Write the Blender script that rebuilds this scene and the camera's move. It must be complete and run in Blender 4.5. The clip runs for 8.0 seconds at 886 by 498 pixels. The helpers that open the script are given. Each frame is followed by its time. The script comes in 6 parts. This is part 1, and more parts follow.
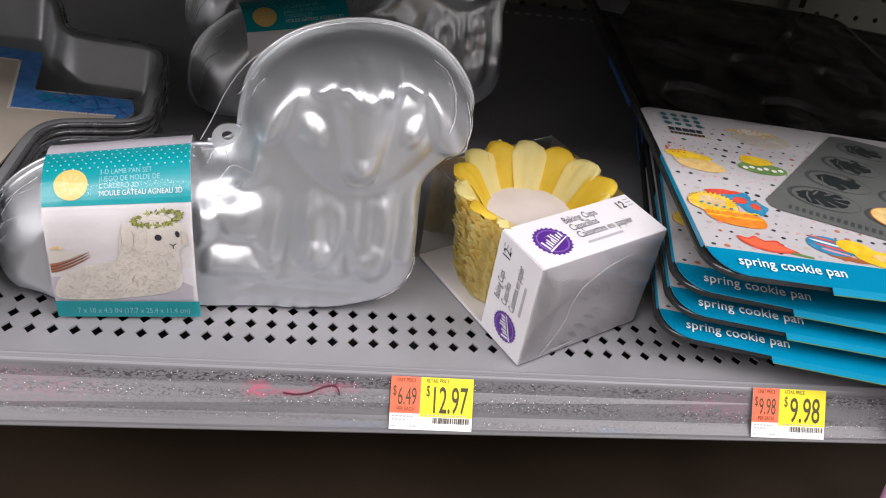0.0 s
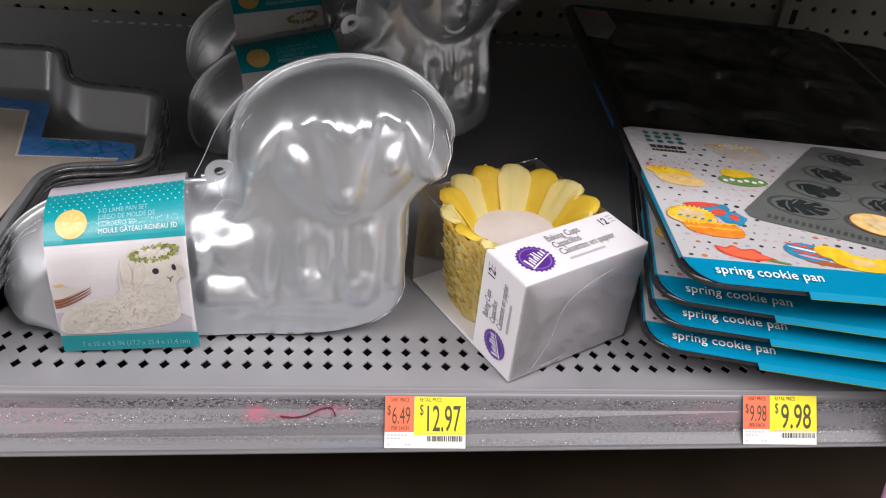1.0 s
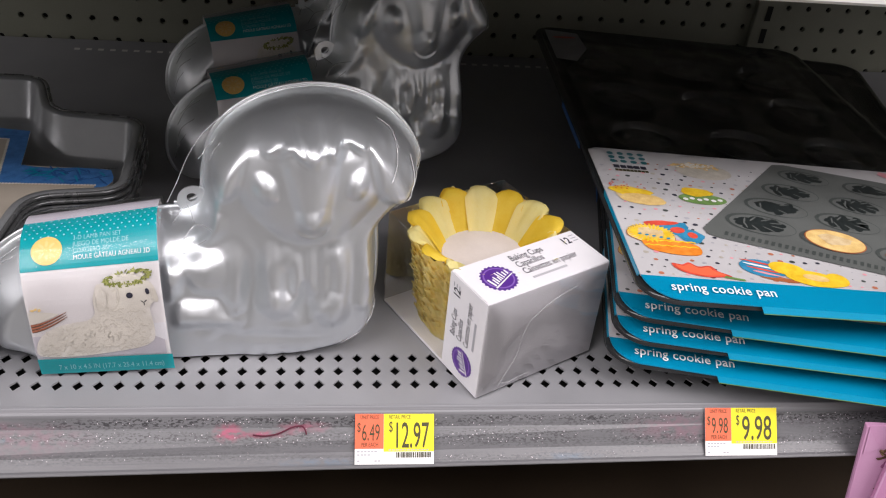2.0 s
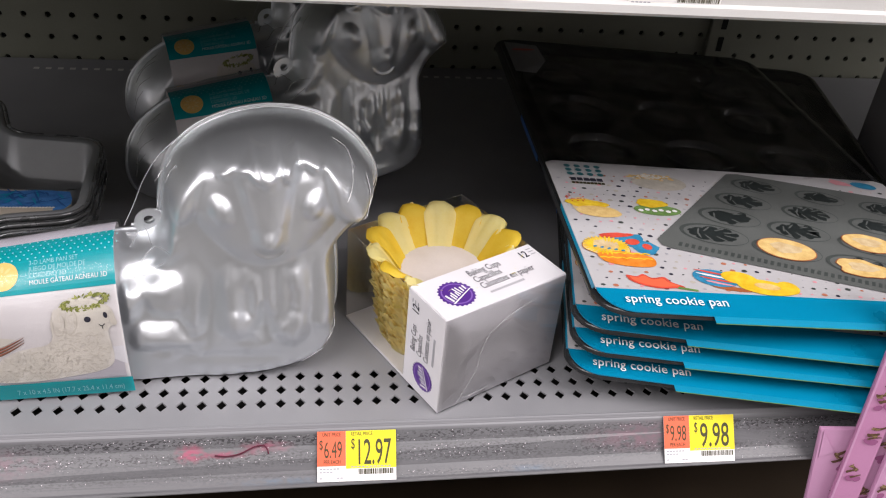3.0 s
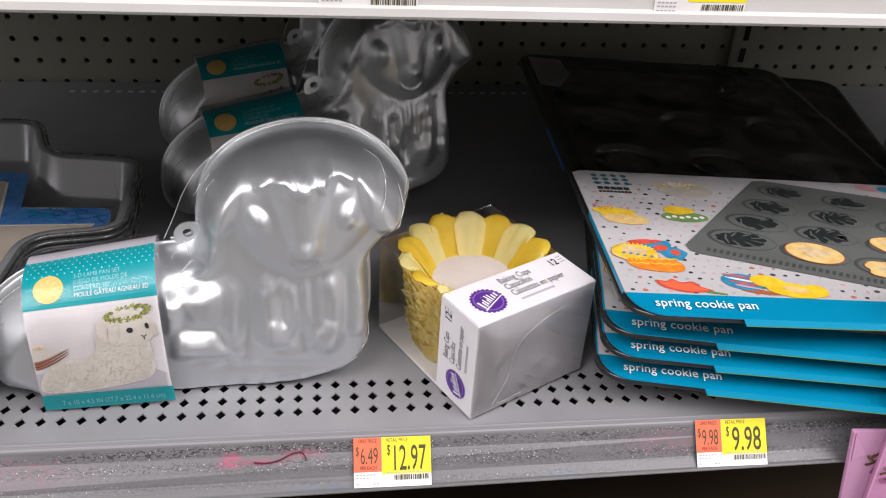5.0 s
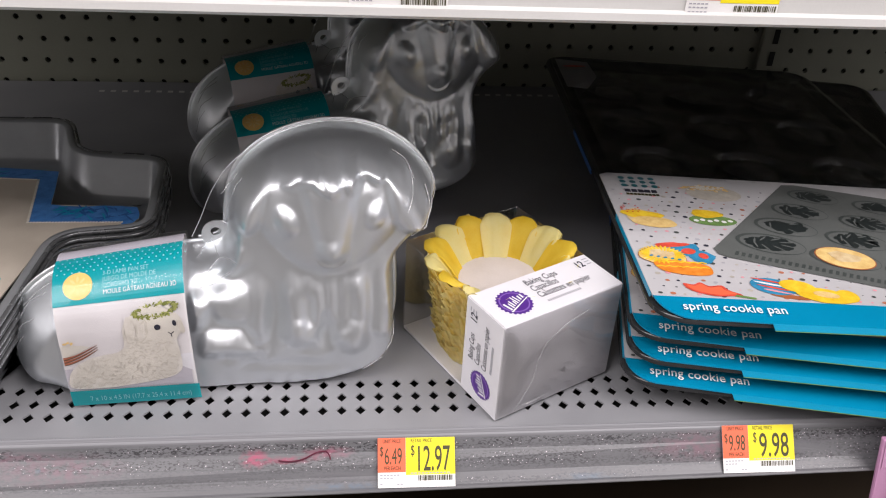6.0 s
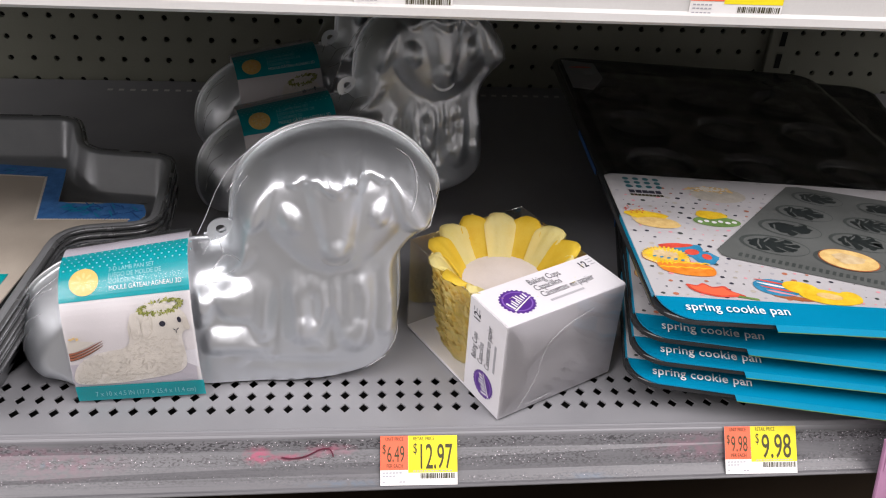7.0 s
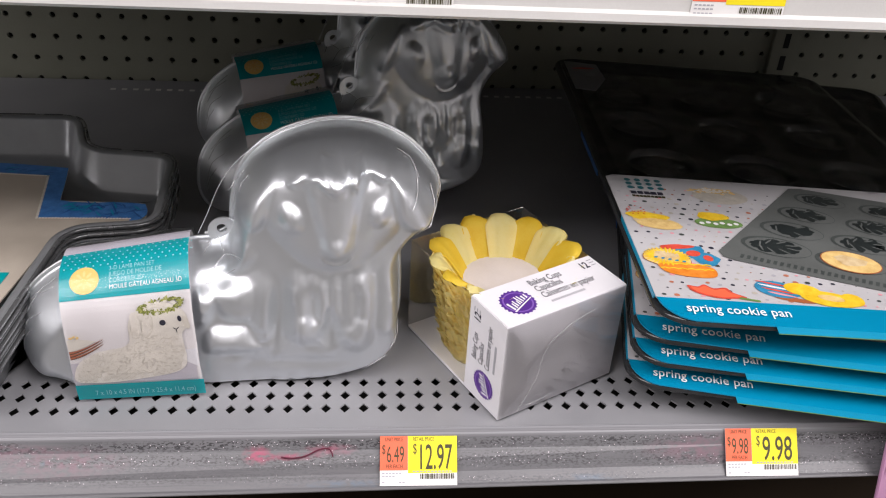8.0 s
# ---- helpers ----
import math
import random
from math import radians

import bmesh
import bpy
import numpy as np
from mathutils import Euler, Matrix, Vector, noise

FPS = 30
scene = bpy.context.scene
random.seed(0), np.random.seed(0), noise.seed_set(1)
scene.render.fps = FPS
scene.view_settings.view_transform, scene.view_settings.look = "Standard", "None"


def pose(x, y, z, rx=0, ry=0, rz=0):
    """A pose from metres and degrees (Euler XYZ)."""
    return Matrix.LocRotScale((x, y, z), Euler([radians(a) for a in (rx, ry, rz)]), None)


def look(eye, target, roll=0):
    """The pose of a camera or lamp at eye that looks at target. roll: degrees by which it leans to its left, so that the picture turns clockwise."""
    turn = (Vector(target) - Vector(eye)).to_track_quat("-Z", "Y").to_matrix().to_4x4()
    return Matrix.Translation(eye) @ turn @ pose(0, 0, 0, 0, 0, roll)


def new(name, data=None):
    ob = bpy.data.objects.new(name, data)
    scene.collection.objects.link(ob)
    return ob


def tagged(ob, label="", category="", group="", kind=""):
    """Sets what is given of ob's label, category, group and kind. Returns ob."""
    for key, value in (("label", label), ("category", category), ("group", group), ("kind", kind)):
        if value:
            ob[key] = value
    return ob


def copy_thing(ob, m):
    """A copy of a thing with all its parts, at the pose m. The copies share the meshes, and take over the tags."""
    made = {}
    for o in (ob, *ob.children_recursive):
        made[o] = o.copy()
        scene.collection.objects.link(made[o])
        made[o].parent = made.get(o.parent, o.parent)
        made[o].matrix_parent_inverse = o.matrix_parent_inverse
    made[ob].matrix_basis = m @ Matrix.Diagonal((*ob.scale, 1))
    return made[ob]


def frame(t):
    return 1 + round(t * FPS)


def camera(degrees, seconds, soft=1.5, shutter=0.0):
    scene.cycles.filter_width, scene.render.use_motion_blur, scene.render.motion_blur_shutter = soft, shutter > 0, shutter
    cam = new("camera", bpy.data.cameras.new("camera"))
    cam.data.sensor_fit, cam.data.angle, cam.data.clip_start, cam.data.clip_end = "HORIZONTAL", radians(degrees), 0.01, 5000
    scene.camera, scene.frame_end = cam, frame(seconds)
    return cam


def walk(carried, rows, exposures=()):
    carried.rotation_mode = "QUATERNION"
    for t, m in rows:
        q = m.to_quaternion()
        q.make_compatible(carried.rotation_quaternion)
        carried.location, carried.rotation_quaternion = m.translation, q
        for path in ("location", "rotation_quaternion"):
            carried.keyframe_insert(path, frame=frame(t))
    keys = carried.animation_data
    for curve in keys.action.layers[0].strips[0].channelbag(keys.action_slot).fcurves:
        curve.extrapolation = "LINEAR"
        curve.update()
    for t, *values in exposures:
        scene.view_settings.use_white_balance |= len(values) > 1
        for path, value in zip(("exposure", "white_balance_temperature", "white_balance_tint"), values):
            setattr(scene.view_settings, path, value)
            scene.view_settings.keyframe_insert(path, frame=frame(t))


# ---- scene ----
cam = camera(52.8, 8.0, 1.1)
PATH = [
    (0, (-0.057, -0.4, 0.392), (0.243, 1.156, -0.829), 10.3),
    (0.5, (-0.049, -0.407, 0.394), (0.21, 1.177, -0.798), 7.4),
    (1, (-0.035, -0.421, 0.4), (0.204, 1.186, -0.767), 6.4),
    (1.5, (-0.027, -0.433, 0.407), (0.209, 1.188, -0.741), 6.0),
    (3, (-0.008, -0.436, 0.424), (0.295, 1.191, -0.699), 5.6),
    (3.5, (-0.01, -0.441, 0.425), (0.317, 1.19, -0.686), 5.5),
    (4, (-0.011, -0.445, 0.424), (0.326, 1.192, -0.674), 5.4),
    (4.5, (-0.013, -0.449, 0.424), (0.285, 1.2, -0.668), 4.5),
    (6, (-0.018, -0.449, 0.422), (0.186, 1.218, -0.664), 3.4),
    (6.5, (-0.018, -0.451, 0.421), (0.174, 1.218, -0.663), 3.4),
    (7, (-0.016, -0.452, 0.422), (0.172, 1.218, -0.662), 3.5),
    (7.5, (-0.015, -0.451, 0.422), (0.168, 1.219, -0.663), 3.5),
    (8, (-0.014, -0.452, 0.421), (0.166, 1.221, -0.661), 3.6),
]
walk(cam, [(t, look(e, g, r)) for t, e, g, r in PATH])

# ---- light: ceiling tubes of the store over the aisle, dim surroundings ----
world = bpy.data.worlds.new("store_air")
world.use_nodes = True
world.node_tree.nodes["Background"].inputs[0].default_value = (0.9, 0.95, 1.0, 1)
world.node_tree.nodes["Background"].inputs[1].default_value = 0.02
scene.world = world
scene.view_settings.exposure = 0.0


def tube(y, x, z, length, width, power):
    data = bpy.data.lights.new("ceiling_tube", "AREA")
    data.shape, data.size, data.size_y = "RECTANGLE", length, width
    data.energy, data.color = power, (1.0, 0.935, 0.95)
    ob = new("ceiling_tube", data)
    ob.matrix_world = pose(x, y, z)
    return ob


for row, power in ((-1.45, 164), (-2.40, 170)):
    tube(row, -4.30, 3.2, 7.5, 0.80, 0.92 * power)
    tube(row, 4.30, 3.2, 7.5, 0.80, 1.30 * power)


# ---- materials ----
def mat_base(name, color, rough=0.5, metal=0.0, spec=0.5):
    m = bpy.data.materials.new(name)
    m.use_nodes = True
    b = m.node_tree.nodes["Principled BSDF"]
    b.inputs["Base Color"].default_value = (*color, 1)
    b.inputs["Roughness"].default_value = rough
    b.inputs["Metallic"].default_value = metal
    b.inputs["Specular IOR Level"].default_value = spec
    return m, m.node_tree.nodes, m.node_tree.links, b


def noise_node(N, L, scale, detail=4, stretch=None, coord="Object"):
    tc = N.new("ShaderNodeTexCoord")
    n = N.new("ShaderNodeTexNoise")
    n.inputs["Scale"].default_value = scale
    n.inputs["Detail"].default_value = detail
    if stretch:
        mp = N.new("ShaderNodeMapping")
        mp.inputs["Scale"].default_value = stretch
        L.new(tc.outputs[coord], mp.inputs[0])
        L.new(mp.outputs[0], n.inputs["Vector"])
    else:
        L.new(tc.outputs[coord], n.inputs["Vector"])
    return n


def ramp(N, L, src, stops):
    r = N.new("ShaderNodeValToRGB")
    els = r.color_ramp.elements
    while len(els) < len(stops):
        els.new(0.5)
    for e, (p, c) in zip(els, stops):
        e.position = p
        e.color = (*c, 1) if len(c) == 3 else c
    L.new(src, r.inputs[0])
    return r


def bump(N, L, b, src, strength, dist=0.001):
    n = N.new("ShaderNodeBump")
    n.inputs["Strength"].default_value = strength
    n.inputs["Distance"].default_value = dist
    L.new(src, n.inputs["Height"])
    L.new(n.outputs[0], b.inputs["Normal"])
    return n


def grained(name, c1, c2, rough=0.5, metal=0.0, scale=60, fine=900, bumps=0.1, dist=0.0006, stretch=None, r_var=0.1, spec=0.5):
    """A surface with blotches at one scale and grain at a finer one."""
    m, N, L, b = mat_base(name, c1, rough, metal, spec)
    n1 = noise_node(N, L, scale, 5, stretch)
    n2 = noise_node(N, L, fine, 3)
    mix = N.new("ShaderNodeMath")
    mix.operation = "MULTIPLY_ADD"
    mix.inputs[1].default_value = 0.75
    L.new(n1.outputs[0], mix.inputs[0])
    sc = N.new("ShaderNodeMath")
    sc.operation = "MULTIPLY"
    sc.inputs[1].default_value = 0.25
    L.new(n2.outputs[0], sc.inputs[0])
    L.new(sc.outputs[0], mix.inputs[2])
    r = ramp(N, L, mix.outputs[0], [(0.3, c1), (0.7, c2)])
    L.new(r.outputs[0], b.inputs["Base Color"])
    rr = N.new("ShaderNodeMapRange")
    rr.inputs["To Min"].default_value = max(rough - r_var, 0.02)
    rr.inputs["To Max"].default_value = rough + r_var
    L.new(n1.outputs[0], rr.inputs[0])
    L.new(rr.outputs[0], b.inputs["Roughness"])
    if bumps:
        bump(N, L, b, n2.outputs[0], bumps, dist)
    return m


def paper(name, c, rough=0.45, var=0.05):
    return grained(name, tuple(max(x - var * x, 0) for x in c), tuple(min(x * (1 + var * 0.4), 1) for x in c), rough, 0, 35, 1500, 0.05, 0.0003)


M = {}
M["deck"] = grained("grey_enamel", (0.225, 0.228, 0.242), (0.275, 0.278, 0.292), 0.42, 0.0, 18, 1400, 0.12, 0.0004)
# steel darkened in colour so the upper deck bounces less light
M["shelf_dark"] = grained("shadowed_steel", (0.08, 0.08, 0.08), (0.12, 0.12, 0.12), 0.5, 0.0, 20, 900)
M["upper"] = grained("white_enamel", (0.57, 0.565, 0.55), (0.64, 0.635, 0.62), 0.35, 0.0, 14, 800, 0.05)
M["peg"] = grained("beige_pegboard", (0.235, 0.24, 0.19), (0.29, 0.295, 0.24), 0.6, 0.0, 10, 600, 0.1)
M["black"] = grained("shade_black", (0.004, 0.004, 0.004), (0.008, 0.008, 0.008), 0.8)
# near-black brown: the shade below the rail is put into this colour
M["under"] = grained("shade_brown_deck", (0.024, 0.015, 0.008), (0.042, 0.027, 0.014), 0.6, 0.0, 7, 300, 0.1)
M["store_floor"] = grained("store_floor_tile", (0.16, 0.157, 0.15), (0.22, 0.215, 0.205), 0.3, 0.0, 3, 60, 0.02)
M["store_wall"] = grained("store_wall_paint", (0.12, 0.12, 0.12), (0.17, 0.17, 0.17), 0.7, 0.0, 2, 90, 0.02)
M["store_ceiling"] = grained("white_ceiling_paint", (0.32, 0.32, 0.31), (0.38, 0.38, 0.37), 0.8, 0.0, 2, 90, 0.02)
# unseen south wall, mottled to give the metal varied reflections and fill
M["goods"] = grained("mottled_far_wall", (0.03, 0.03, 0.03), (0.52, 0.51, 0.49), 0.6, 0.0, 2.6, 30, 0.02)
M["alu"] = grained("spun_aluminium", (0.80, 0.835, 0.85), (0.89, 0.92, 0.935), 0.40, 0.95, 25, 700, 0.06, 0.0002, None, 0.06)
_N, _L = M["alu"].node_tree.nodes, M["alu"].node_tree.links
_b = _N["Principled BSDF"]
_s1 = noise_node(_N, _L, 260, 4, (1.0, 1.0, 0.10))
_s2 = noise_node(_N, _L, 34, 3)
_ad = _N.new("ShaderNodeMath")
_ad.operation = "MULTIPLY_ADD"
_ad.inputs[1].default_value = 6.0
_L.new(_s2.outputs[0], _ad.inputs[0])
_L.new(_s1.outputs[0], _ad.inputs[2])
bump(_N, _L, _b, _ad.outputs[0], 0.22, 0.0004)
M["teal"] = paper("teal_print", (0.0, 0.36, 0.40), 0.35)
M["teal_pale"] = paper("pale_teal_print", (0.35, 0.68, 0.72), 0.35)
M["ivory"] = paper("ivory_paper", (0.80, 0.77, 0.77), 0.4)
M["label_grey"] = paper("lilac_grey_paper", (0.62, 0.59, 0.64), 0.45)
M["sun"] = paper("sun_yellow_print", (0.93, 0.62, 0.20), 0.4)
M["sun_pale"] = paper("pale_yellow_print", (0.95, 0.69, 0.29), 0.4)
M["white"] = paper("white_card", (0.83, 0.82, 0.85), 0.4)
M["white_ink"] = paper("white_ink", (0.88, 0.88, 0.88), 0.4)
M["purple"] = paper("purple_ink", (0.10, 0.03, 0.27), 0.35)
M["lilac"] = paper("lilac_ink", (0.26, 0.14, 0.50), 0.35)
M["ink"] = paper("dark_ink", (0.03, 0.03, 0.05), 0.5)
M["ink_grey"] = paper("grey_ink", (0.42, 0.42, 0.46), 0.5)
M["tag_yellow"] = paper("tag_yellow", (0.92, 0.78, 0.02), 0.35)
M["tag_red"] = paper("tag_red", (0.88, 0.16, 0.075), 0.35)
M["tag_white"] = paper("tag_white", (0.84, 0.83, 0.82), 0.35)
M["tag_ink"] = paper("tag_ink", (0.05, 0.045, 0.01), 0.5)
M["blue"] = paper("cyan_card", (0.0, 0.24, 0.43), 0.3)
M["blue_fold"] = paper("cyan_card_fold", (0.0, 0.275, 0.47), 0.3)
M["blue_dark"] = grained("blue_frosting_picture", (0.03, 0.14, 0.42), (0.09, 0.27, 0.62), 0.45, 0, 160, 900, 0.2)
M["brand_teal"] = paper("dark_teal_print", (0.02, 0.15, 0.18), 0.4)
M["sleeve_white"] = paper("sleeve_white_card", (0.54, 0.532, 0.545), 0.4)
M["blue_deep"] = paper("deep_blue_picture", (0.03, 0.13, 0.40), 0.5, 0.3)
# pale board in shade, the shade put into this grey
M["carton_shade"] = paper("shaded_board", (0.30, 0.30, 0.31), 0.6)
M["nonstick"] = grained("nonstick_steel", (0.035, 0.038, 0.040), (0.055, 0.058, 0.062), 0.17, 0.45, 40, 1200, 0.12, 0.0003)
M["nonstick_grey"] = grained("grey_nonstick_steel", (0.23, 0.24, 0.25), (0.28, 0.29, 0.30), 0.32, 0.3, 40, 1200, 0.1, 0.0003)
# rim paler than the pan: its edge highlight is put into the colour
M["nonstick_rim"] = grained("rim_highlight_steel", (0.16, 0.165, 0.17), (0.24, 0.245, 0.25), 0.26, 0.6, 40, 1200, 0.1, 0.0003)
# hollows coloured lighter than the pan to stand for glints on them
M["cavity"] = grained("glint_nonstick_hollow", (0.12, 0.123, 0.126), (0.22, 0.223, 0.227), 0.16, 0.8, 60, 900, 0.25, 0.0006)
M["pan_print"] = paper("pan_picture_grey", (0.125, 0.135, 0.13), 0.4, 0.15)
M["pan_print_dark"] = paper("pan_picture_dark", (0.022, 0.028, 0.028), 0.4, 0.3)
M["pan_print_mid"] = paper("pan_picture_mid", (0.065, 0.075, 0.072), 0.4, 0.2)
M["cookie"] = grained("cookie_picture", (0.664, 0.422, 0.138), (0.9, 0.677, 0.285), 0.5, 0, 170, 1500, 0.05, 0.0003)
M["cookie_pale"] = grained("pale_cookie_picture", (0.592, 0.408, 0.198), (0.804, 0.656, 0.402), 0.5, 0, 170, 1500, 0.05, 0.0003)
M["p_yellow"] = grained("yellow_picture", (0.744, 0.449, 0.017), (1, 0.72, 0.052), 0.4, 0, 170, 1500, 0.05, 0.0003)
M["p_orange"] = grained("orange_picture", (0.72, 0.204, 0.017), (0.974, 0.338, 0.052), 0.4, 0, 170, 1500, 0.05, 0.0003)
M["p_red"] = grained("red_picture", (0.528, 0.056, 0.033), (0.868, 0.11, 0.073), 0.4, 0, 170, 1500, 0.05, 0.0003)
M["p_blue"] = grained("blue_picture", (0.02, 0.185, 0.33), (0.052, 0.317, 0.55), 0.4, 0, 170, 1500, 0.05, 0.0003)
M["p_green"] = grained("green_picture", (0.119, 0.218, 0.059), (0.211, 0.37, 0.115), 0.4, 0, 170, 1500, 0.05, 0.0003)
M["p_pink"] = paper("pink_picture", (0.80, 0.35, 0.40), 0.4, 0.1)
M["p_bowl"] = grained("bowl_picture", (0.40, 0.37, 0.32), (0.58, 0.54, 0.47), 0.4, 0, 170, 1500, 0.05, 0.0003)
M["p_brown"] = paper("brown_picture", (0.42, 0.13, 0.05), 0.4, 0.2)
M["p_peach"] = paper("peach_plate_picture", (0.52, 0.19, 0.11), 0.4, 0.2)
M["moss"] = paper("moss_picture", (0.22, 0.25, 0.05), 0.6, 0.5)
M["frost"] = grained("frosting_picture", (0.70, 0.655, 0.575), (0.88, 0.845, 0.785), 0.5, 0, 130, 1500, 0.1)
M["frost_light"] = paper("frosting_light_picture", (0.80, 0.76, 0.68), 0.5, 0.12)
M["frost_mid"] = paper("frosting_mid_picture", (0.71, 0.665, 0.58), 0.5, 0.10)
M["moss_pale"] = paper("pale_moss_picture", (0.42, 0.44, 0.13), 0.5, 0.2)
M["beige"] = grained("cream_card_picture", (0.47, 0.41, 0.34), (0.56, 0.50, 0.42), 0.5, 0, 30, 900, 0.05)
M["petal_a"] = grained("yellow_tissue_paper", (0.90, 0.62, 0.03), (0.96, 0.74, 0.09), 0.6, 0, 70, 800, 0.25, 0.0006)
M["petal_b"] = grained("pale_yellow_tissue_paper", (0.92, 0.82, 0.30), (0.97, 0.90, 0.46), 0.6, 0, 70, 800, 0.25, 0.0006)
M["cup_side"] = grained("stacked_tissue_paper", (0.97, 0.80, 0.27), (0.99, 0.91, 0.50), 0.6, 0, 90, 800, 0.25, 0.0006)
for _k in ("petal_a", "petal_b", "cup_side"):
    _N, _L = M[_k].node_tree.nodes, M[_k].node_tree.links
    _b = _N["Principled BSDF"]
    _t, _m = _N.new("ShaderNodeBsdfTranslucent"), _N.new("ShaderNodeMixShader")
    _m.inputs[0].default_value = 0.45
    _L.new(_b.inputs["Base Color"].links[0].from_socket, _t.inputs[0])
    _L.new(_b.outputs[0], _m.inputs[1])
    _L.new(_t.outputs[0], _m.inputs[2])
    _L.new(_m.outputs[0], _N["Material Output"].inputs["Surface"])
M["cup_floor"] = grained("cream_tissue_paper", (0.62, 0.56, 0.53), (0.70, 0.64, 0.61), 0.6, 0, 60, 700, 0.1)
M["pink"] = grained("pink_card", (0.54, 0.235, 0.43), (0.61, 0.285, 0.49), 0.5, 0, 14, 900, 0.06)
M["pink_pale"] = grained("pale_pink_card", (0.60, 0.31, 0.51), (0.67, 0.37, 0.58), 0.5, 0, 14, 900, 0.06)
M["pink_shade"] = paper("mauve_print", (0.38, 0.12, 0.28), 0.5, 0.15)
M["bark"] = grained("bark_print", (0.045, 0.022, 0.012), (0.20, 0.105, 0.06), 0.6, 0, 260, 900, 0.1)
M["bark_light"] = grained("pale_bark_print", (0.16, 0.10, 0.045), (0.34, 0.24, 0.12), 0.6, 0, 260, 900, 0.1)
M["thread"] = paper("dark_red_thread", (0.10, 0.01, 0.03), 0.7)


def film_material(name, base, rough, bscale, bstrength, gain=1.0, haze=0.0):
    m = bpy.data.materials.new(name)
    m.use_nodes = True
    N, L = m.node_tree.nodes, m.node_tree.links
    N.remove(N["Principled BSDF"])
    out = N["Material Output"]
    tr, gl, mx = N.new("ShaderNodeBsdfTransparent"), N.new("ShaderNodeBsdfGlossy"), N.new("ShaderNodeMixShader")
    tr.inputs[0].default_value = (0.97, 0.97, 0.98, 1)
    gl.inputs["Roughness"].default_value = rough
    gl.inputs["Color"].default_value = (1, 1, 1, 1)
    n = noise_node(N, L, bscale, 3)
    bp = N.new("ShaderNodeBump")
    bp.inputs["Strength"].default_value = bstrength
    bp.inputs["Distance"].default_value = 0.002
    L.new(n.outputs[0], bp.inputs["Height"])
    L.new(bp.outputs[0], gl.inputs["Normal"])
    fr = N.new("ShaderNodeFresnel")
    fr.inputs[0].default_value = 1.45
    L.new(bp.outputs[0], fr.inputs["Normal"])
    ad = N.new("ShaderNodeMath")
    ad.operation = "MULTIPLY_ADD"
    ad.inputs[1].default_value = gain
    ad.inputs[2].default_value = base
    L.new(fr.outputs[0], ad.inputs[0])
    L.new(ad.outputs[0], mx.inputs[0])
    df, hz = N.new("ShaderNodeBsdfDiffuse"), N.new("ShaderNodeMixShader")
    df.inputs[0].default_value = (0.9, 0.9, 0.92, 1)
    hz.inputs[0].default_value = haze
    L.new(tr.outputs[0], hz.inputs[1])
    L.new(df.outputs[0], hz.inputs[2])
    L.new(hz.outputs[0], mx.inputs[1])
    L.new(gl.outputs[0], mx.inputs[2])
    L.new(mx.outputs[0], out.inputs["Surface"])
    return m


M["film"] = film_material("shrink_film", 0.0, 0.22, 70, 0.9, 0.20, 0.008)
M["film_band"] = film_material("band_film", 0.0, 0.16, 60, 0.4, 0.55, 0.0)
M["film_front"] = film_material("front_film", 0.03, 0.05, 30, 0.25, 1.0, 0.0)
M["pan_film"] = film_material("pan_film", 0.0, 0.07, 40, 0.35, 0.5, 0.0)
M["film_edge"] = film_material("film_crease", 0.15, 0.22, 200, 0.3, 0.6, 0.40)
M["window"] = film_material("clear_box_plastic", 0.015, 0.07, 40, 0.25, 0.4)


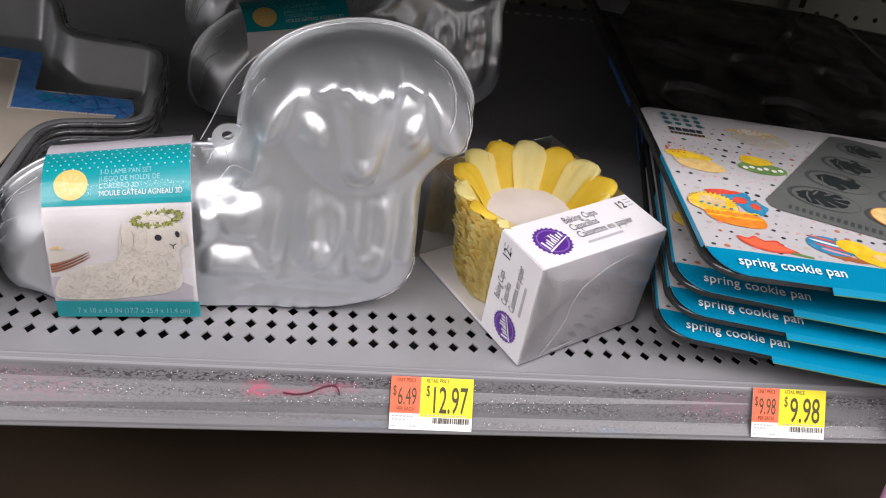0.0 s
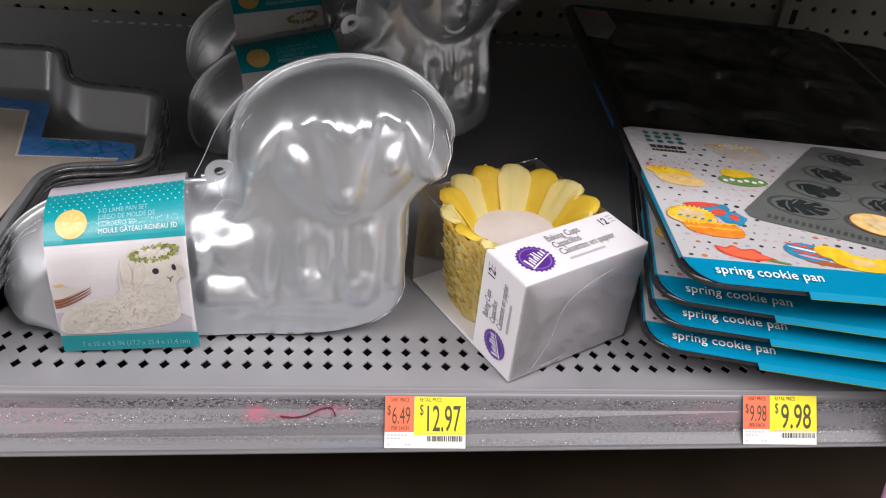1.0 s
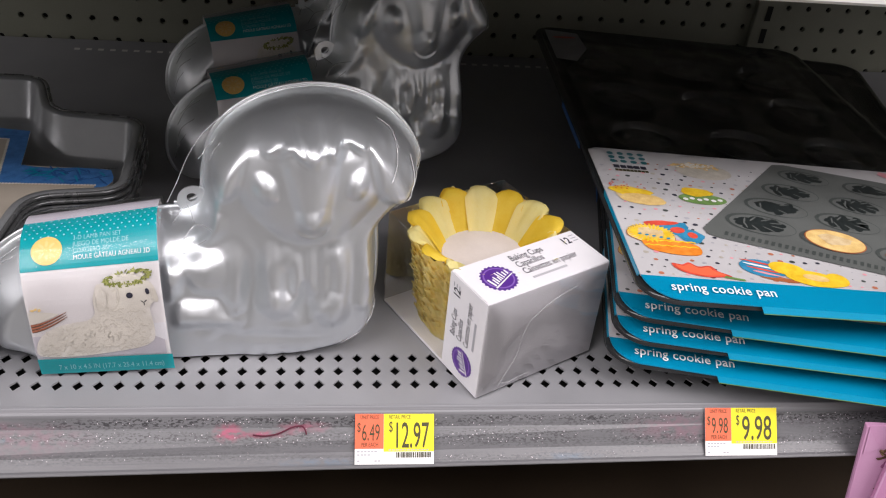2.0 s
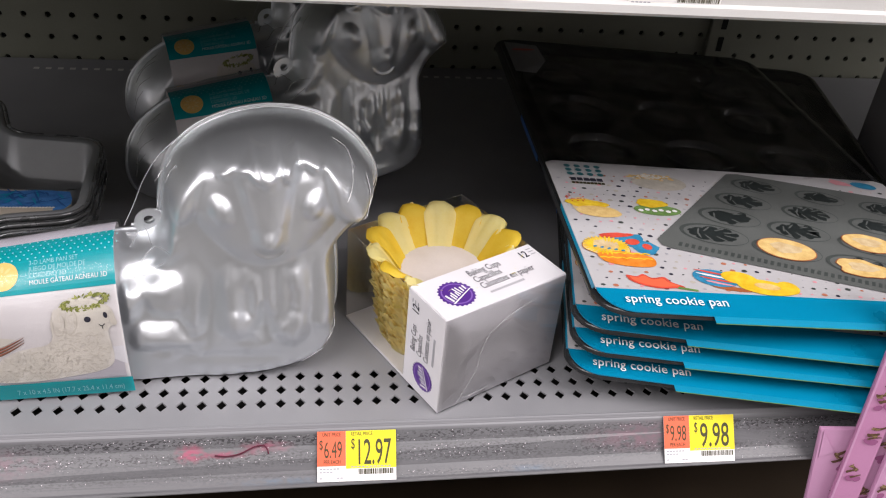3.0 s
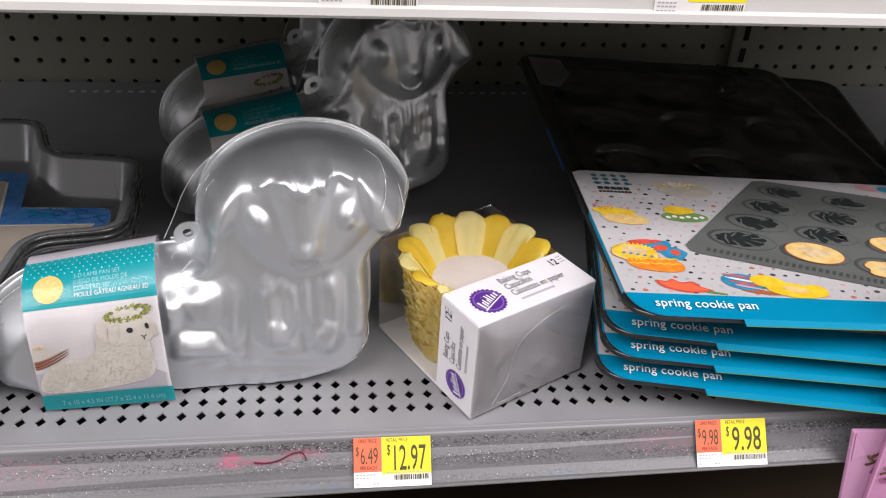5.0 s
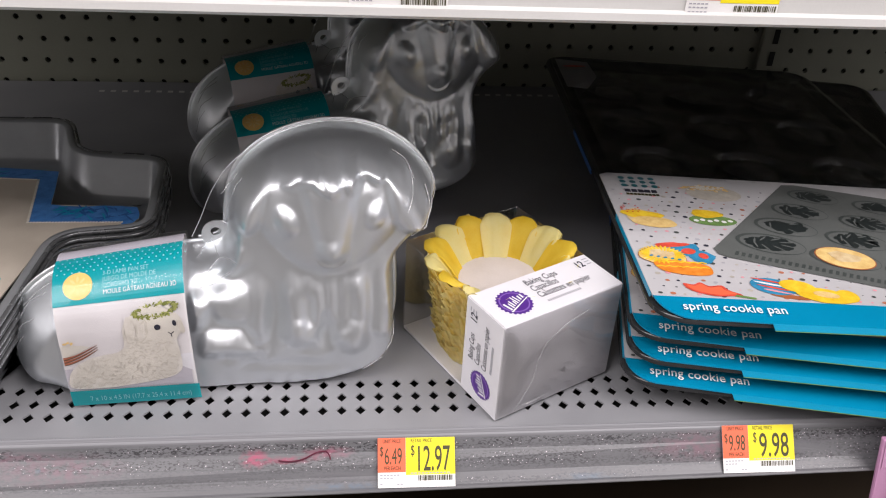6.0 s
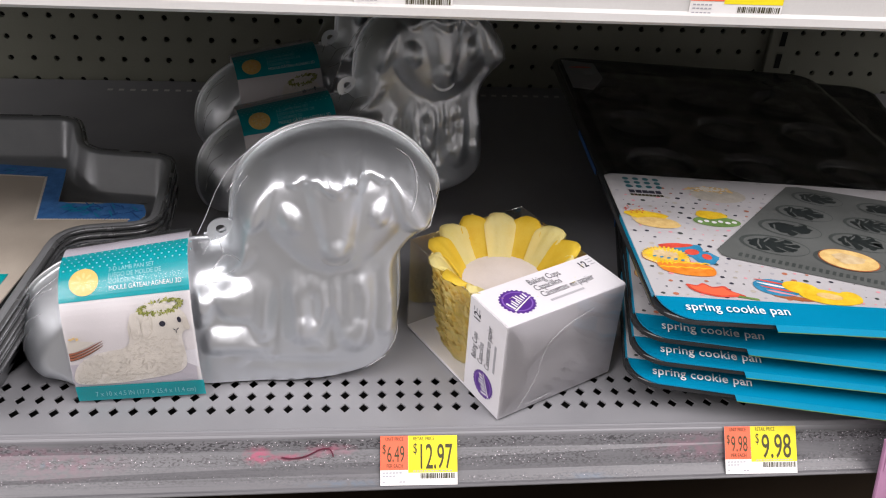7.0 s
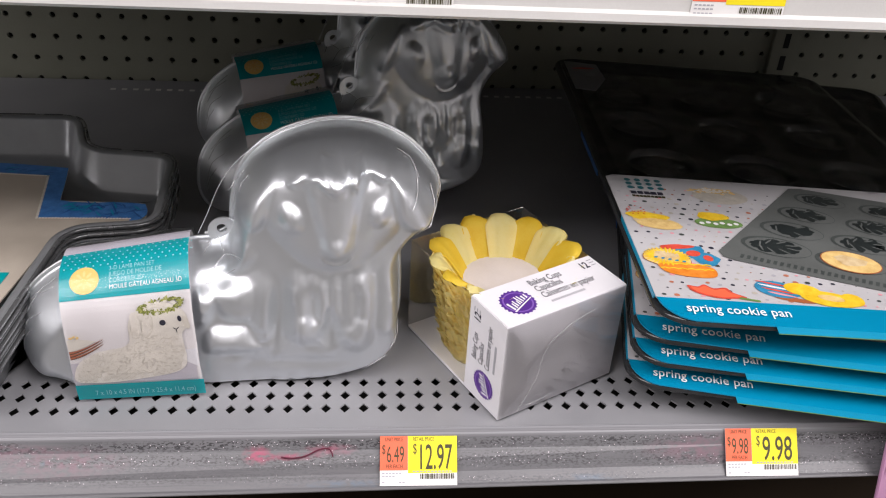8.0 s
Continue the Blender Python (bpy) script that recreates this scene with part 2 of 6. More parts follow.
def lip_material():
    """Grey enamel price rail: dragged scuffs, black flecks, glitter and a pink smear."""
    m, N, L, b = mat_base("scuffed_rail", (0.36, 0.36, 0.38), 0.4)
    streak = noise_node(N, L, 30, 6, (0.35, 3.0, 3.0))
    fleck = noise_node(N, L, 900, 3, (0.5, 1.0, 1.0))
    patch = noise_node(N, L, 30, 5, (0.35, 3.6, 3.6))
    tc0 = N.new("ShaderNodeTexCoord")
    sep = N.new("ShaderNodeSeparateXYZ")
    L.new(tc0.outputs["Object"], sep.inputs[0])
    # two dragged rows of wear along the face
    mr = N.new("ShaderNodeMapRange")
    mr.inputs["From Min"].default_value, mr.inputs["From Max"].default_value = -0.048, -0.020
    L.new(sep.outputs["Y"], mr.inputs["Value"])
    rows = ramp(N, L, mr.outputs[0], [(0.08, (0.05, 0.05, 0.05)), (0.22, (0.45, 0.45, 0.45)), (0.34, (0.10, 0.10, 0.10)), (0.50, (0.75, 0.75, 0.75)), (0.60, (0.65, 0.65, 0.65)), (0.68, (0.12, 0.12, 0.12)), (0.76, (1, 1, 1)), (0.82, (1, 1, 1)), (0.87, (0.0, 0.0, 0.0))])
    mul = N.new("ShaderNodeMath")
    mul.operation = "MULTIPLY"
    mul0 = N.new("ShaderNodeMath")
    mul0.operation = "MULTIPLY"
    r1 = ramp(N, L, fleck.outputs[0], [(0.50, (0, 0, 0)), (0.58, (1, 1, 1))])
    r2 = ramp(N, L, patch.outputs[0], [(0.37, (0, 0, 0)), (0.54, (1, 1, 1))])
    L.new(r2.outputs[0], mul0.inputs[0])
    L.new(rows.outputs[0], mul0.inputs[1])
    L.new(r1.outputs[0], mul.inputs[0])
    L.new(mul0.outputs[0], mul.inputs[1])
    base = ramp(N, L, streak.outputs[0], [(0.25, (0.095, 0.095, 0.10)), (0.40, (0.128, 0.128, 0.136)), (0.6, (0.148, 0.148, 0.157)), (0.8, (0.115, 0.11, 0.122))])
    # fine dragged scratches; the top edge takes the deck's paler grey
    scr = noise_node(N, L, 60, 3, (0.12, 16.0, 16.0))
    rsc = ramp(N, L, scr.outputs[0], [(0.36, (0.62, 0.62, 0.63)), (0.46, (1, 1, 1)), (0.62, (1, 1, 1)), (0.74, (1.0, 1.0, 1.0))])
    sx = N.new("ShaderNodeMixRGB")
    sx.blend_type = "MULTIPLY"
    sx.inputs[0].default_value = 0.4
    L.new(base.outputs[0], sx.inputs[1])
    L.new(rsc.outputs[0], sx.inputs[2])
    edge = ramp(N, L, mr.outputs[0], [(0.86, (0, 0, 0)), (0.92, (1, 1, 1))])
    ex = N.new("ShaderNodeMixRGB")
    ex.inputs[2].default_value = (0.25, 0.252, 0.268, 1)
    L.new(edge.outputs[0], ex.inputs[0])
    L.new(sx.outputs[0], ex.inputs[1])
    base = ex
    dark = N.new("ShaderNodeMixRGB")
    dark.inputs[2].default_value = (0.035, 0.034, 0.038, 1)
    L.new(mul.outputs[0], dark.inputs[0])
    L.new(base.outputs[0], dark.inputs[1])
    # pink smear with its trail, and faint blue rubs
    tc = N.new("ShaderNodeTexCoord")
    sm = noise_node(N, L, 330, 4, (0.6, 1.0, 1.0))
    rs = ramp(N, L, sm.outputs[0], [(0.35, (0, 0, 0)), (0.6, (1, 1, 1))])

    def rub(src, at, size, color, gain):
        mp = N.new("ShaderNodeMapping")
        mp.vector_type = "TEXTURE"
        mp.inputs["Location"].default_value = at
        mp.inputs["Scale"].default_value = size
        L.new(tc.outputs["Object"], mp.inputs[0])
        gr = N.new("ShaderNodeTexGradient")
        gr.gradient_type = "SPHERICAL"
        L.new(mp.outputs[0], gr.inputs[0])
        gn = N.new("ShaderNodeMath")
        gn.operation, gn.use_clamp = "MULTIPLY", True
        gn.inputs[1].default_value = gain
        L.new(gr.outputs["Fac"], gn.inputs[0])
        mm = N.new("ShaderNodeMath")
        mm.operation, mm.use_clamp = "MULTIPLY", True
        L.new(gn.outputs[0], mm.inputs[0])
        L.new(rs.outputs[0], mm.inputs[1])
        pk = N.new("ShaderNodeMixRGB")
        pk.inputs[2].default_value = (*color, 1)
        L.new(mm.outputs[0], pk.inputs[0])
        L.new(src, pk.inputs[1])
        return pk.outputs[0]

    col = dark.outputs[0]
    col = rub(col, (-0.0815, -0.0310, -0.0115), (0.011, 0.0075, 0.0075), (0.40, 0.06, 0.13), 1.1)
    col = rub(col, (-0.062, -0.0318, -0.0124), (0.026, 0.0034, 0.0034), (0.38, 0.05, 0.12), 0.9)
    col = rub(col, (-0.035, -0.0295, -0.0095), (0.022, 0.005, 0.005), (0.46, 0.10, 0.18), 0.7)
    col = rub(col, (-0.020, -0.0445, -0.0252), (0.045, 0.0030, 0.0030), (0.08, 0.17, 0.28), 0.4)
    col = rub(col, (0.140, -0.0425, -0.0250), (0.026, 0.0030, 0.0030), (0.08, 0.17, 0.28), 0.4)
    col = rub(col, (-0.216, -0.0345, -0.0125), (0.0030, 0.0030, 0.0030), (0.05, 0.28, 0.36), 2.5)
    for at, size in (((-0.205, -0.0345, -0.0125), (0.05, 0.012, 0.012)), ((0.22, -0.031, -0.012), (0.05, 0.012, 0.012)), ((-0.24, -0.029, -0.0075), (0.04, 0.006, 0.006))):
        col = rub(col, at, size, (0.24, 0.12, 0.16), 0.7)
    # glitter specks
    vo = N.new("ShaderNodeTexVoronoi")
    vo.inputs["Scale"].default_value = 430
    L.new(tc.outputs["Object"], vo.inputs["Vector"])
    sp = ramp(N, L, vo.outputs["Distance"], [(0.09, (1, 1, 1)), (0.14, (0, 0, 0))])
    bg = ramp(N, L, mul0.outputs[0], [(0.15, (0, 0, 0)), (0.5, (1, 1, 1))])
    ms = N.new("ShaderNodeMath")
    ms.operation = "MULTIPLY"
    L.new(sp.outputs[0], ms.inputs[0])
    L.new(bg.outputs[0], ms.inputs[1])
    gm = N.new("ShaderNodeMixRGB")
    gm.inputs[2].default_value = (0.92, 0.84, 0.90, 1)
    L.new(ms.outputs[0], gm.inputs[0])
    L.new(col, gm.inputs[1])
    L.new(gm.outputs[0], b.inputs["Base Color"])
    bump(N, L, b, fleck.outputs[0], 0.15, 0.0004)
    return m


M["lip"] = lip_material()


# ---- helpers for meshes ----
def mesh_ob(name, verts, faces, mat, parent=None, label="", smooth=False):
    me = bpy.data.meshes.new(name)
    me.from_pydata([tuple(map(float, v)) for v in verts], [], [tuple(map(int, f)) for f in faces])
    me.materials.append(mat)
    if smooth:
        me.polygons.foreach_set("use_smooth", [True] * len(me.polygons))
    me.update()
    ob = new(name, me)
    if parent:
        ob.parent = parent
    if label:
        tagged(ob, label)
    return ob


def part(name, bm, mat, parent=None, label="", smooth=False):
    bmesh.ops.recalc_face_normals(bm, faces=bm.faces)
    me = bpy.data.meshes.new(name)
    bm.to_mesh(me)
    bm.free()
    me.materials.append(mat)
    if smooth:
        me.polygons.foreach_set("use_smooth", [True] * len(me.polygons))
    ob = new(name, me)
    if parent:
        ob.parent = parent
    if label:
        tagged(ob, label)
    return ob


def thing(name, m, label, category, group="", kind=""):
    ob = new(name)
    ob.empty_display_size = 0.02
    ob.matrix_world = m
    return tagged(ob, label, category, group, kind)


def block_bm(x0, x1, y0, y1, z0, z1, bev=0.0):
    bm = bmesh.new()
    bmesh.ops.create_cube(bm, size=1)
    for v in bm.verts:
        v.co = ((x0 + x1) / 2 + v.co.x * (x1 - x0), (y0 + y1) / 2 + v.co.y * (y1 - y0), (z0 + z1) / 2 + v.co.z * (z1 - z0))
    if bev:
        bmesh.ops.bevel(bm, geom=bm.edges[:], offset=bev, segments=2, affect="EDGES")
    return bm


def block(name, x0, x1, y0, y1, z0, z1, mat, parent=None, label="", bev=0.0):
    return part(name, block_bm(x0, x1, y0, y1, z0, z1, bev), mat, parent, label)


def slab(name, pts, z0, z1, mat, parent=None, label=""):
    """An upright prism over a flat outline."""
    n = len(pts)
    v = [(x, y, z0) for x, y in pts] + [(x, y, z1) for x, y in pts]
    f = [tuple(range(n))[::-1], tuple(range(n, 2 * n))] + [(i, (i + 1) % n, n + (i + 1) % n, n + i) for i in range(n)]
    return mesh_ob(name, v, f, mat, parent, label)


def sweep(name, profile, x0, x1, mat, parent=None, label=""):
    """A closed (y, z) profile drawn out along x."""
    n = len(profile)
    v = [(x0, y, z) for y, z in profile] + [(x1, y, z) for y, z in profile]
    f = [tuple(range(n)), tuple(range(n, 2 * n))[::-1]] + [(i, n + i, n + (i + 1) % n, (i + 1) % n) for i in range(n)]
    ob = mesh_ob(name, v, f, mat, parent, label)
    return ob


def rounded(w, d, r, n=6, cx=0.0, cy=0.0):
    out = []
    for qx, qy, a0 in ((1, 1, 0), (-1, 1, 90), (-1, -1, 180), (1, -1, 270)):
        for i in range(n + 1):
            a = radians(a0 + 90 * i / n)
            out.append((cx + qx * (w / 2 - r) + r * math.cos(a), cy + qy * (d / 2 - r) + r * math.sin(a)))
    return out


def ellipse(cx, cy, rx, ry, n=28, rot=0.0, wob=0.0, seed=0):
    rng = random.Random(seed)
    ph = [rng.uniform(0, 6.28) for _ in range(3)]
    c, s = math.cos(radians(rot)), math.sin(radians(rot))
    out = []
    for i in range(n):
        a = 2 * math.pi * i / n
        k = 1 + wob * (math.sin(3 * a + ph[0]) + 0.7 * math.sin(5 * a + ph[1]) + 0.5 * math.sin(8 * a + ph[2]))
        x, y = rx * k * math.cos(a), ry * k * math.sin(a)
        out.append((cx + c * x - s * y, cy + s * x + c * y))
    return out


def spline(pts, n=8, closed=True):
    """Catmull-Rom curve through the points."""
    P = [np.array(p, float) for p in pts]
    out = []
    m = len(P)
    for i in range(m if closed else m - 1):
        p0, p1, p2, p3 = (P[(i - 1) % m], P[i], P[(i + 1) % m], P[(i + 2) % m]) if closed else (P[max(i - 1, 0)], P[i], P[i + 1], P[min(i + 2, m - 1)])
        for k in range(n):
            t = k / n
            out.append(tuple(0.5 * (2 * p1 + (p2 - p0) * t + (2 * p0 - 5 * p1 + 4 * p2 - p3) * t * t + (3 * p1 - p0 - 3 * p2 + p3) * t ** 3)))
    if not closed:
        out.append(tuple(P[-1]))
    return out


def inked(name, polys, mat, parent, warp, lift, label=""):
    """Printed shapes: flat outlines laid on a surface. warp(u, v, lift) gives the place."""
    v, f = [], []
    for i, p in enumerate(polys):
        k = len(v)
        v += [warp(x, y, lift + 0.000012 * (i % 8) * (len(polys[0]) > 4)) for x, y in p]
        f.append(tuple(range(k, k + len(p))))
    ob = mesh_ob(name, v, f, mat, parent, label)
    if len(polys) > 20 and len(polys[0]) < 13:
        tagged(ob, kind="stuff")
    return ob


def flat_warp(u, v, lift):
    return (u, v, lift)


def lettering(name, words, size, at, mat, parent, warp, lift, turn=0.0, squeeze=1.0, bold=0.0, shear=0.0, align="LEFT", label="", space=1.0):
    """Words in the built-in font as a mesh on a surface."""
    cu = bpy.data.curves.new(name, "FONT")
    cu.body, cu.size, cu.resolution_u, cu.align_x, cu.offset, cu.shear = words, size, 3, align, bold, shear
    cu.space_character = space
    tmp = new("tmp", cu)
    bpy.context.view_layer.update()
    me = bpy.data.meshes.new_from_object(tmp.evaluated_get(bpy.context.evaluated_depsgraph_get()))
    bpy.data.objects.remove(tmp)
    bpy.data.curves.remove(cu)
    c, s = math.cos(radians(turn)), math.sin(radians(turn))
    for v in me.vertices:
        x, y = v.co.x * squeeze, v.co.y
        v.co = warp(at[0] + c * x - s * y, at[1] + s * x + c * y, lift)
    me.materials.clear()
    me.materials.append(mat)
    me.name = name
    ob = new(name, me)
    ob.parent = parent
    if label:
        tagged(ob, label)
    return ob


def tube_bm(pts, r, n=8, closed=False):
    """A round bar along a line of points."""
    bm = bmesh.new()
    rings = []
    P = [Vector(p) for p in pts]
    for i, p in enumerate(P):
        a, b = (P[i - 1] if (i or closed) else p), (P[(i + 1) % len(P)] if (i < len(P) - 1 or closed) else p)
        d = (b - a).normalized()
        s = d.cross(Vector((0.03, 0.05, 1))).normalized()
        t = s.cross(d)
        rings.append([bm.verts.new(p + r * (math.cos(6.2832 * k / n) * s + math.sin(6.2832 * k / n) * t)) for k in range(n)])
    for i in range(len(rings) if closed else len(rings) - 1):
        for k in range(n):
            bm.faces.new((rings[i][k], rings[i][(k + 1) % n], rings[(i + 1) % len(rings)][(k + 1) % n], rings[(i + 1) % len(rings)][k]))
    return bm


# ---- the shelving ----
PITCH = 0.0127
SKEW = 0.0125            # the rail is not quite parallel to the holes
X0, X1 = -56, 84          # columns of diamond holes, column 0 at x = 0


def diamond_deck():
    """Steel deck with three rows of diamond holes along its front."""
    v, f = [], []
    ys = (0.0, 0.0129, 0.0258)
    hx, hy, th = 0.0037, 0.0044, 0.0012
    edge = ys[0] - PITCH / 2
    for r, y in enumerate(ys):
        for i in range(X0, X1):
            x = i * PITCH
            k = len(v)
            for z in (0.0, -th):
                v += [(x - PITCH / 2, y - 0.00645, z), (x + PITCH / 2, y - 0.00645, z), (x + PITCH / 2, y + 0.00645, z), (x - PITCH / 2, y + 0.00645, z),
                      (x, y - hy, z), (x + hx, y, z), (x, y + hy, z), (x - hx, y, z)]
            top = [(0, 1, 5, 4), (1, 2, 6, 5), (2, 3, 7, 6), (3, 0, 4, 7)]
            f += [tuple(k + q for q in t) for t in top]
            f += [(k + 4 + q, k + 4 + (q + 1) % 4, k + 12 + (q + 1) % 4, k + 12 + q) for q in range(4)]
    k = len(v)
    xa, xb = X0 * PITCH - PITCH / 2, X1 * PITCH - PITCH / 2
    yb = ys[2] + 0.00645
    v += [(xa, yb, 0), (xb, yb, 0), (xb, 0.562, 0), (xa, 0.562, 0), (xa, 0.562, -0.03), (xb, 0.562, -0.03)]
    f += [(k, k + 1, k + 2, k + 3), (k + 3, k + 2, k + 5, k + 4)]
    k = len(v)
    xm = 0.60
    v += [(xa, -0.0192, 0), (xm, -0.0192, 0), (xm, -0.00645, 0), (xa, -0.00645, 0)]
    v += [(xb, -0.0192, 0), (xb, -0.00645, 0)]
    f += [(k, k + 1, k + 2, k + 3), (k + 1, k + 4, k + 5, k + 2)]
    return v, f, xa, xb


def weld(ob):
    bm = bmesh.new()
    bm.from_mesh(ob.data)
    bmesh.ops.remove_doubles(bm, verts=bm.verts, dist=0.00005)
    bm.to_mesh(ob.data)
    bm.free()
    return ob


dv, df, XA, XB = diamond_deck()
shelf = thing("shelf", pose(0, 0, 0), "grey enamelled steel shop shelf with diamond holes", "shelf", "", "structure")
weld(mesh_ob("deck", dv, df, M["deck"], shelf, "grey deck with three rows of diamond holes"))
# black sheet standing for the shade below the diamond holes
block("hole_shade_sheet", XA, XB, -0.012, 0.56, -0.030, -0.022, M["black"], shelf)
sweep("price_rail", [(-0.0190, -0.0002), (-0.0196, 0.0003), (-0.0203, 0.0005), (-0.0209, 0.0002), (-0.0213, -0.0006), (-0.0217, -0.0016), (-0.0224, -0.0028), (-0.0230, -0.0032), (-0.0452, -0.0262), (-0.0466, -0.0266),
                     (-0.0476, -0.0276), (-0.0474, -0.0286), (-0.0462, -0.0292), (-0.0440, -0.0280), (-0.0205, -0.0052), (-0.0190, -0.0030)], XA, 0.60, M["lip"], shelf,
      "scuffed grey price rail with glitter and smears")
for ob in shelf.children:
    if ob.name.startswith("price_rail"):
        for v in ob.data.vertices:
            v.co.y += SKEW * v.co.x * min(max((-v.co.z - 0.001) / 0.024, 0.0), 1.0)
# small pale dashes in a row near the deck's rear edge
tv, tf = [], []
for i in range(60):
    x = -0.3 + i * 0.0127
    k = len(tv)
    tv += [(x - 0.003, 0.531, 0.0006), (x + 0.003, 0.531, 0.0006), (x + 0.003, 0.535, 0.0012), (x - 0.003, 0.535, 0.0012)]
    tf.append((k, k + 1, k + 2, k + 3))
mesh_ob("rear_dash", tv, tf, M["upper"], shelf, "row of small pale dashes along the rear of the deck")


def pegboard():
    v, f = [], []
    y, th, r, P = 0.567, 0.005, 0.0034, 0.0254
    x_at, z_at = -0.288, 0.024
    for c in range(-18, 56):
        for w in range(-2, 12):
            x, z = x_at + c * P, z_at + w * P
            k = len(v)
            v += [(x - P / 2, y, z - P / 2), (x + P / 2, y, z - P / 2), (x + P / 2, y, z + P / 2), (x - P / 2, y, z + P / 2)]
            for yy in (y, y + th):
                v += [(x + r * math.cos(radians(225 + 45 * q)), yy, z + r * math.sin(radians(225 + 45 * q))) for q in range(8)]
            for q in range(4):
                a, b, c2 = k + 4 + 2 * q, k + 4 + (2 * q + 1), k + 4 + (2 * q + 2) % 8
                f += [(k + q, k + (q + 1) % 4, c2, b), (k + q, b, a)]
            f += [(k + 4 + q, k + 4 + (q + 1) % 8, k + 12 + (q + 1) % 8, k + 12 + q) for q in range(8)]
    return v, f


pv, pf = pegboard()
back = thing("back_panel", pose(0, 0, 0), "beige perforated hardboard panel behind the shelf", "back panel", "", "structure")
weld(mesh_ob("pegboard", pv, pf, M["peg"], back))
# black sheet standing for the shade behind the peg holes
block("peg_shade_sheet", -0.75, 1.14, 0.575, 0.585, -0.9, 1.2, M["black"], back)
# slotted upright between two panels
up = thing("upright", pose(0.497, 0.562, 0), "slotted steel upright between the back panels", "upright", "", "structure")
block("post", -0.016, 0.016, -0.004, 0.004, -0.03, 0.3, M["peg"], up, "", 0.001)
# slots as thin black blocks, the dark of their openings painted on
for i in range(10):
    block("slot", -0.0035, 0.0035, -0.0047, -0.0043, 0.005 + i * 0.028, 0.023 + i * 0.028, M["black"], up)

upper = thing("upper_shelf", pose(0, 0.005, 0.2704, 0, 0.2, 0), "white enamelled upper shelf with its price rail", "shelf", "", "structure")
sweep("price_rail", [(0.0, 0.002), (-0.003, 0.0), (-0.005, 0.002), (-0.0045, 0.006), (-0.002, 0.0075), (-0.002, 0.040), (-0.004, 0.043), (0.002, 0.046), (0.004, 0.040), (0.004, 0.004)],
      XA, XB, M["upper"], upper, "white price rail with rolled lower edge")
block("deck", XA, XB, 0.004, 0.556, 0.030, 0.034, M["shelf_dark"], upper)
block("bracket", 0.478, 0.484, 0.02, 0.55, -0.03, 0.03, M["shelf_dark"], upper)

lower = thing("lower_shelf", pose(0, 0, -0.40), "lower deck coloured dark brown for the shade under the shelf", "shelf", "", "structure")
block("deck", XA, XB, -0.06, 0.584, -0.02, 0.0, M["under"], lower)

# unseen plain room closing the aisle; its tones set bounce and reflections
for nm, b in (("floor", (-9, 9, -3, 1.2, -0.95, -0.9)), ("ceiling", (-9, 9, -3, 1.2, 3.3, 3.35)), ("wall_south", (-9, 9, -3.05, -3.0, -0.95, 3.35)),
              ("wall_north", (-9, 9, 0.585, 0.635, -0.9, 3.3)), ("wall_west", (-9.05, -9, -3, 1.2, -0.95, 3.35)), ("wall_east", (9, 9.05, -3, 1.2, -0.95, 3.35))):
    ob = block(nm, *b, {"floor": M["store_floor"], "ceiling": M["store_ceiling"], "wall_south": M["goods"]}.get(nm, M["store_wall"]))
    tagged(ob, "plain " + nm.split("_")[0] + " of the store", nm.split("_")[0], "", "structure")


# ---- lamb-shaped cake pan in shrink film ----
OUT = [(-0.100, -0.009), (-0.121, -0.003), (-0.131, 0.016), (-0.128, 0.042), (-0.115, 0.062), (-0.094, 0.077), (-0.070, 0.085), (-0.040, 0.0905), (-0.012, 0.0930), (0.006, 0.0945), (0.015, 0.101),
       (0.018, 0.120), (0.024, 0.142), (0.040, 0.160), (0.062, 0.171), (0.088, 0.1755), (0.114, 0.172), (0.136, 0.160), (0.151, 0.143), (0.157, 0.127), (0.152, 0.111), (0.138, 0.098),
       (0.131, 0.083), (0.1315, 0.052), (0.1305, 0.028), (0.1240, 0.013), (0.112, 0.004), (0.094, -0.002), (0.066, -0.0065), (0.020, -0.009), (-0.050, -0.009)]


GRID, U0 = 0.001, -0.1375


def outline_distance(U, V, ring):
    """Signed distance to a closed outline, positive inside."""
    ring = np.array(ring)
    dist = np.full(U.shape, 9.0)
    inside = np.zeros(U.shape, bool)
    for a, b in zip(ring, np.roll(ring, -1, 0)):
        e = b - a
        t = np.clip(((U - a[0]) * e[0] + (V - a[1]) * e[1]) / (e @ e + 1e-12), 0, 1)
        dist = np.minimum(dist, np.hypot(U - a[0] - t * e[0], V - a[1] - t * e[1]))
        cross = (a[1] > V) != (b[1] > V)
        inside ^= cross & (U < (b[0] - a[0]) * (V - a[1]) / (b[1] - a[1] + 1e-12) + a[0])
    return np.where(inside, dist, -dist)


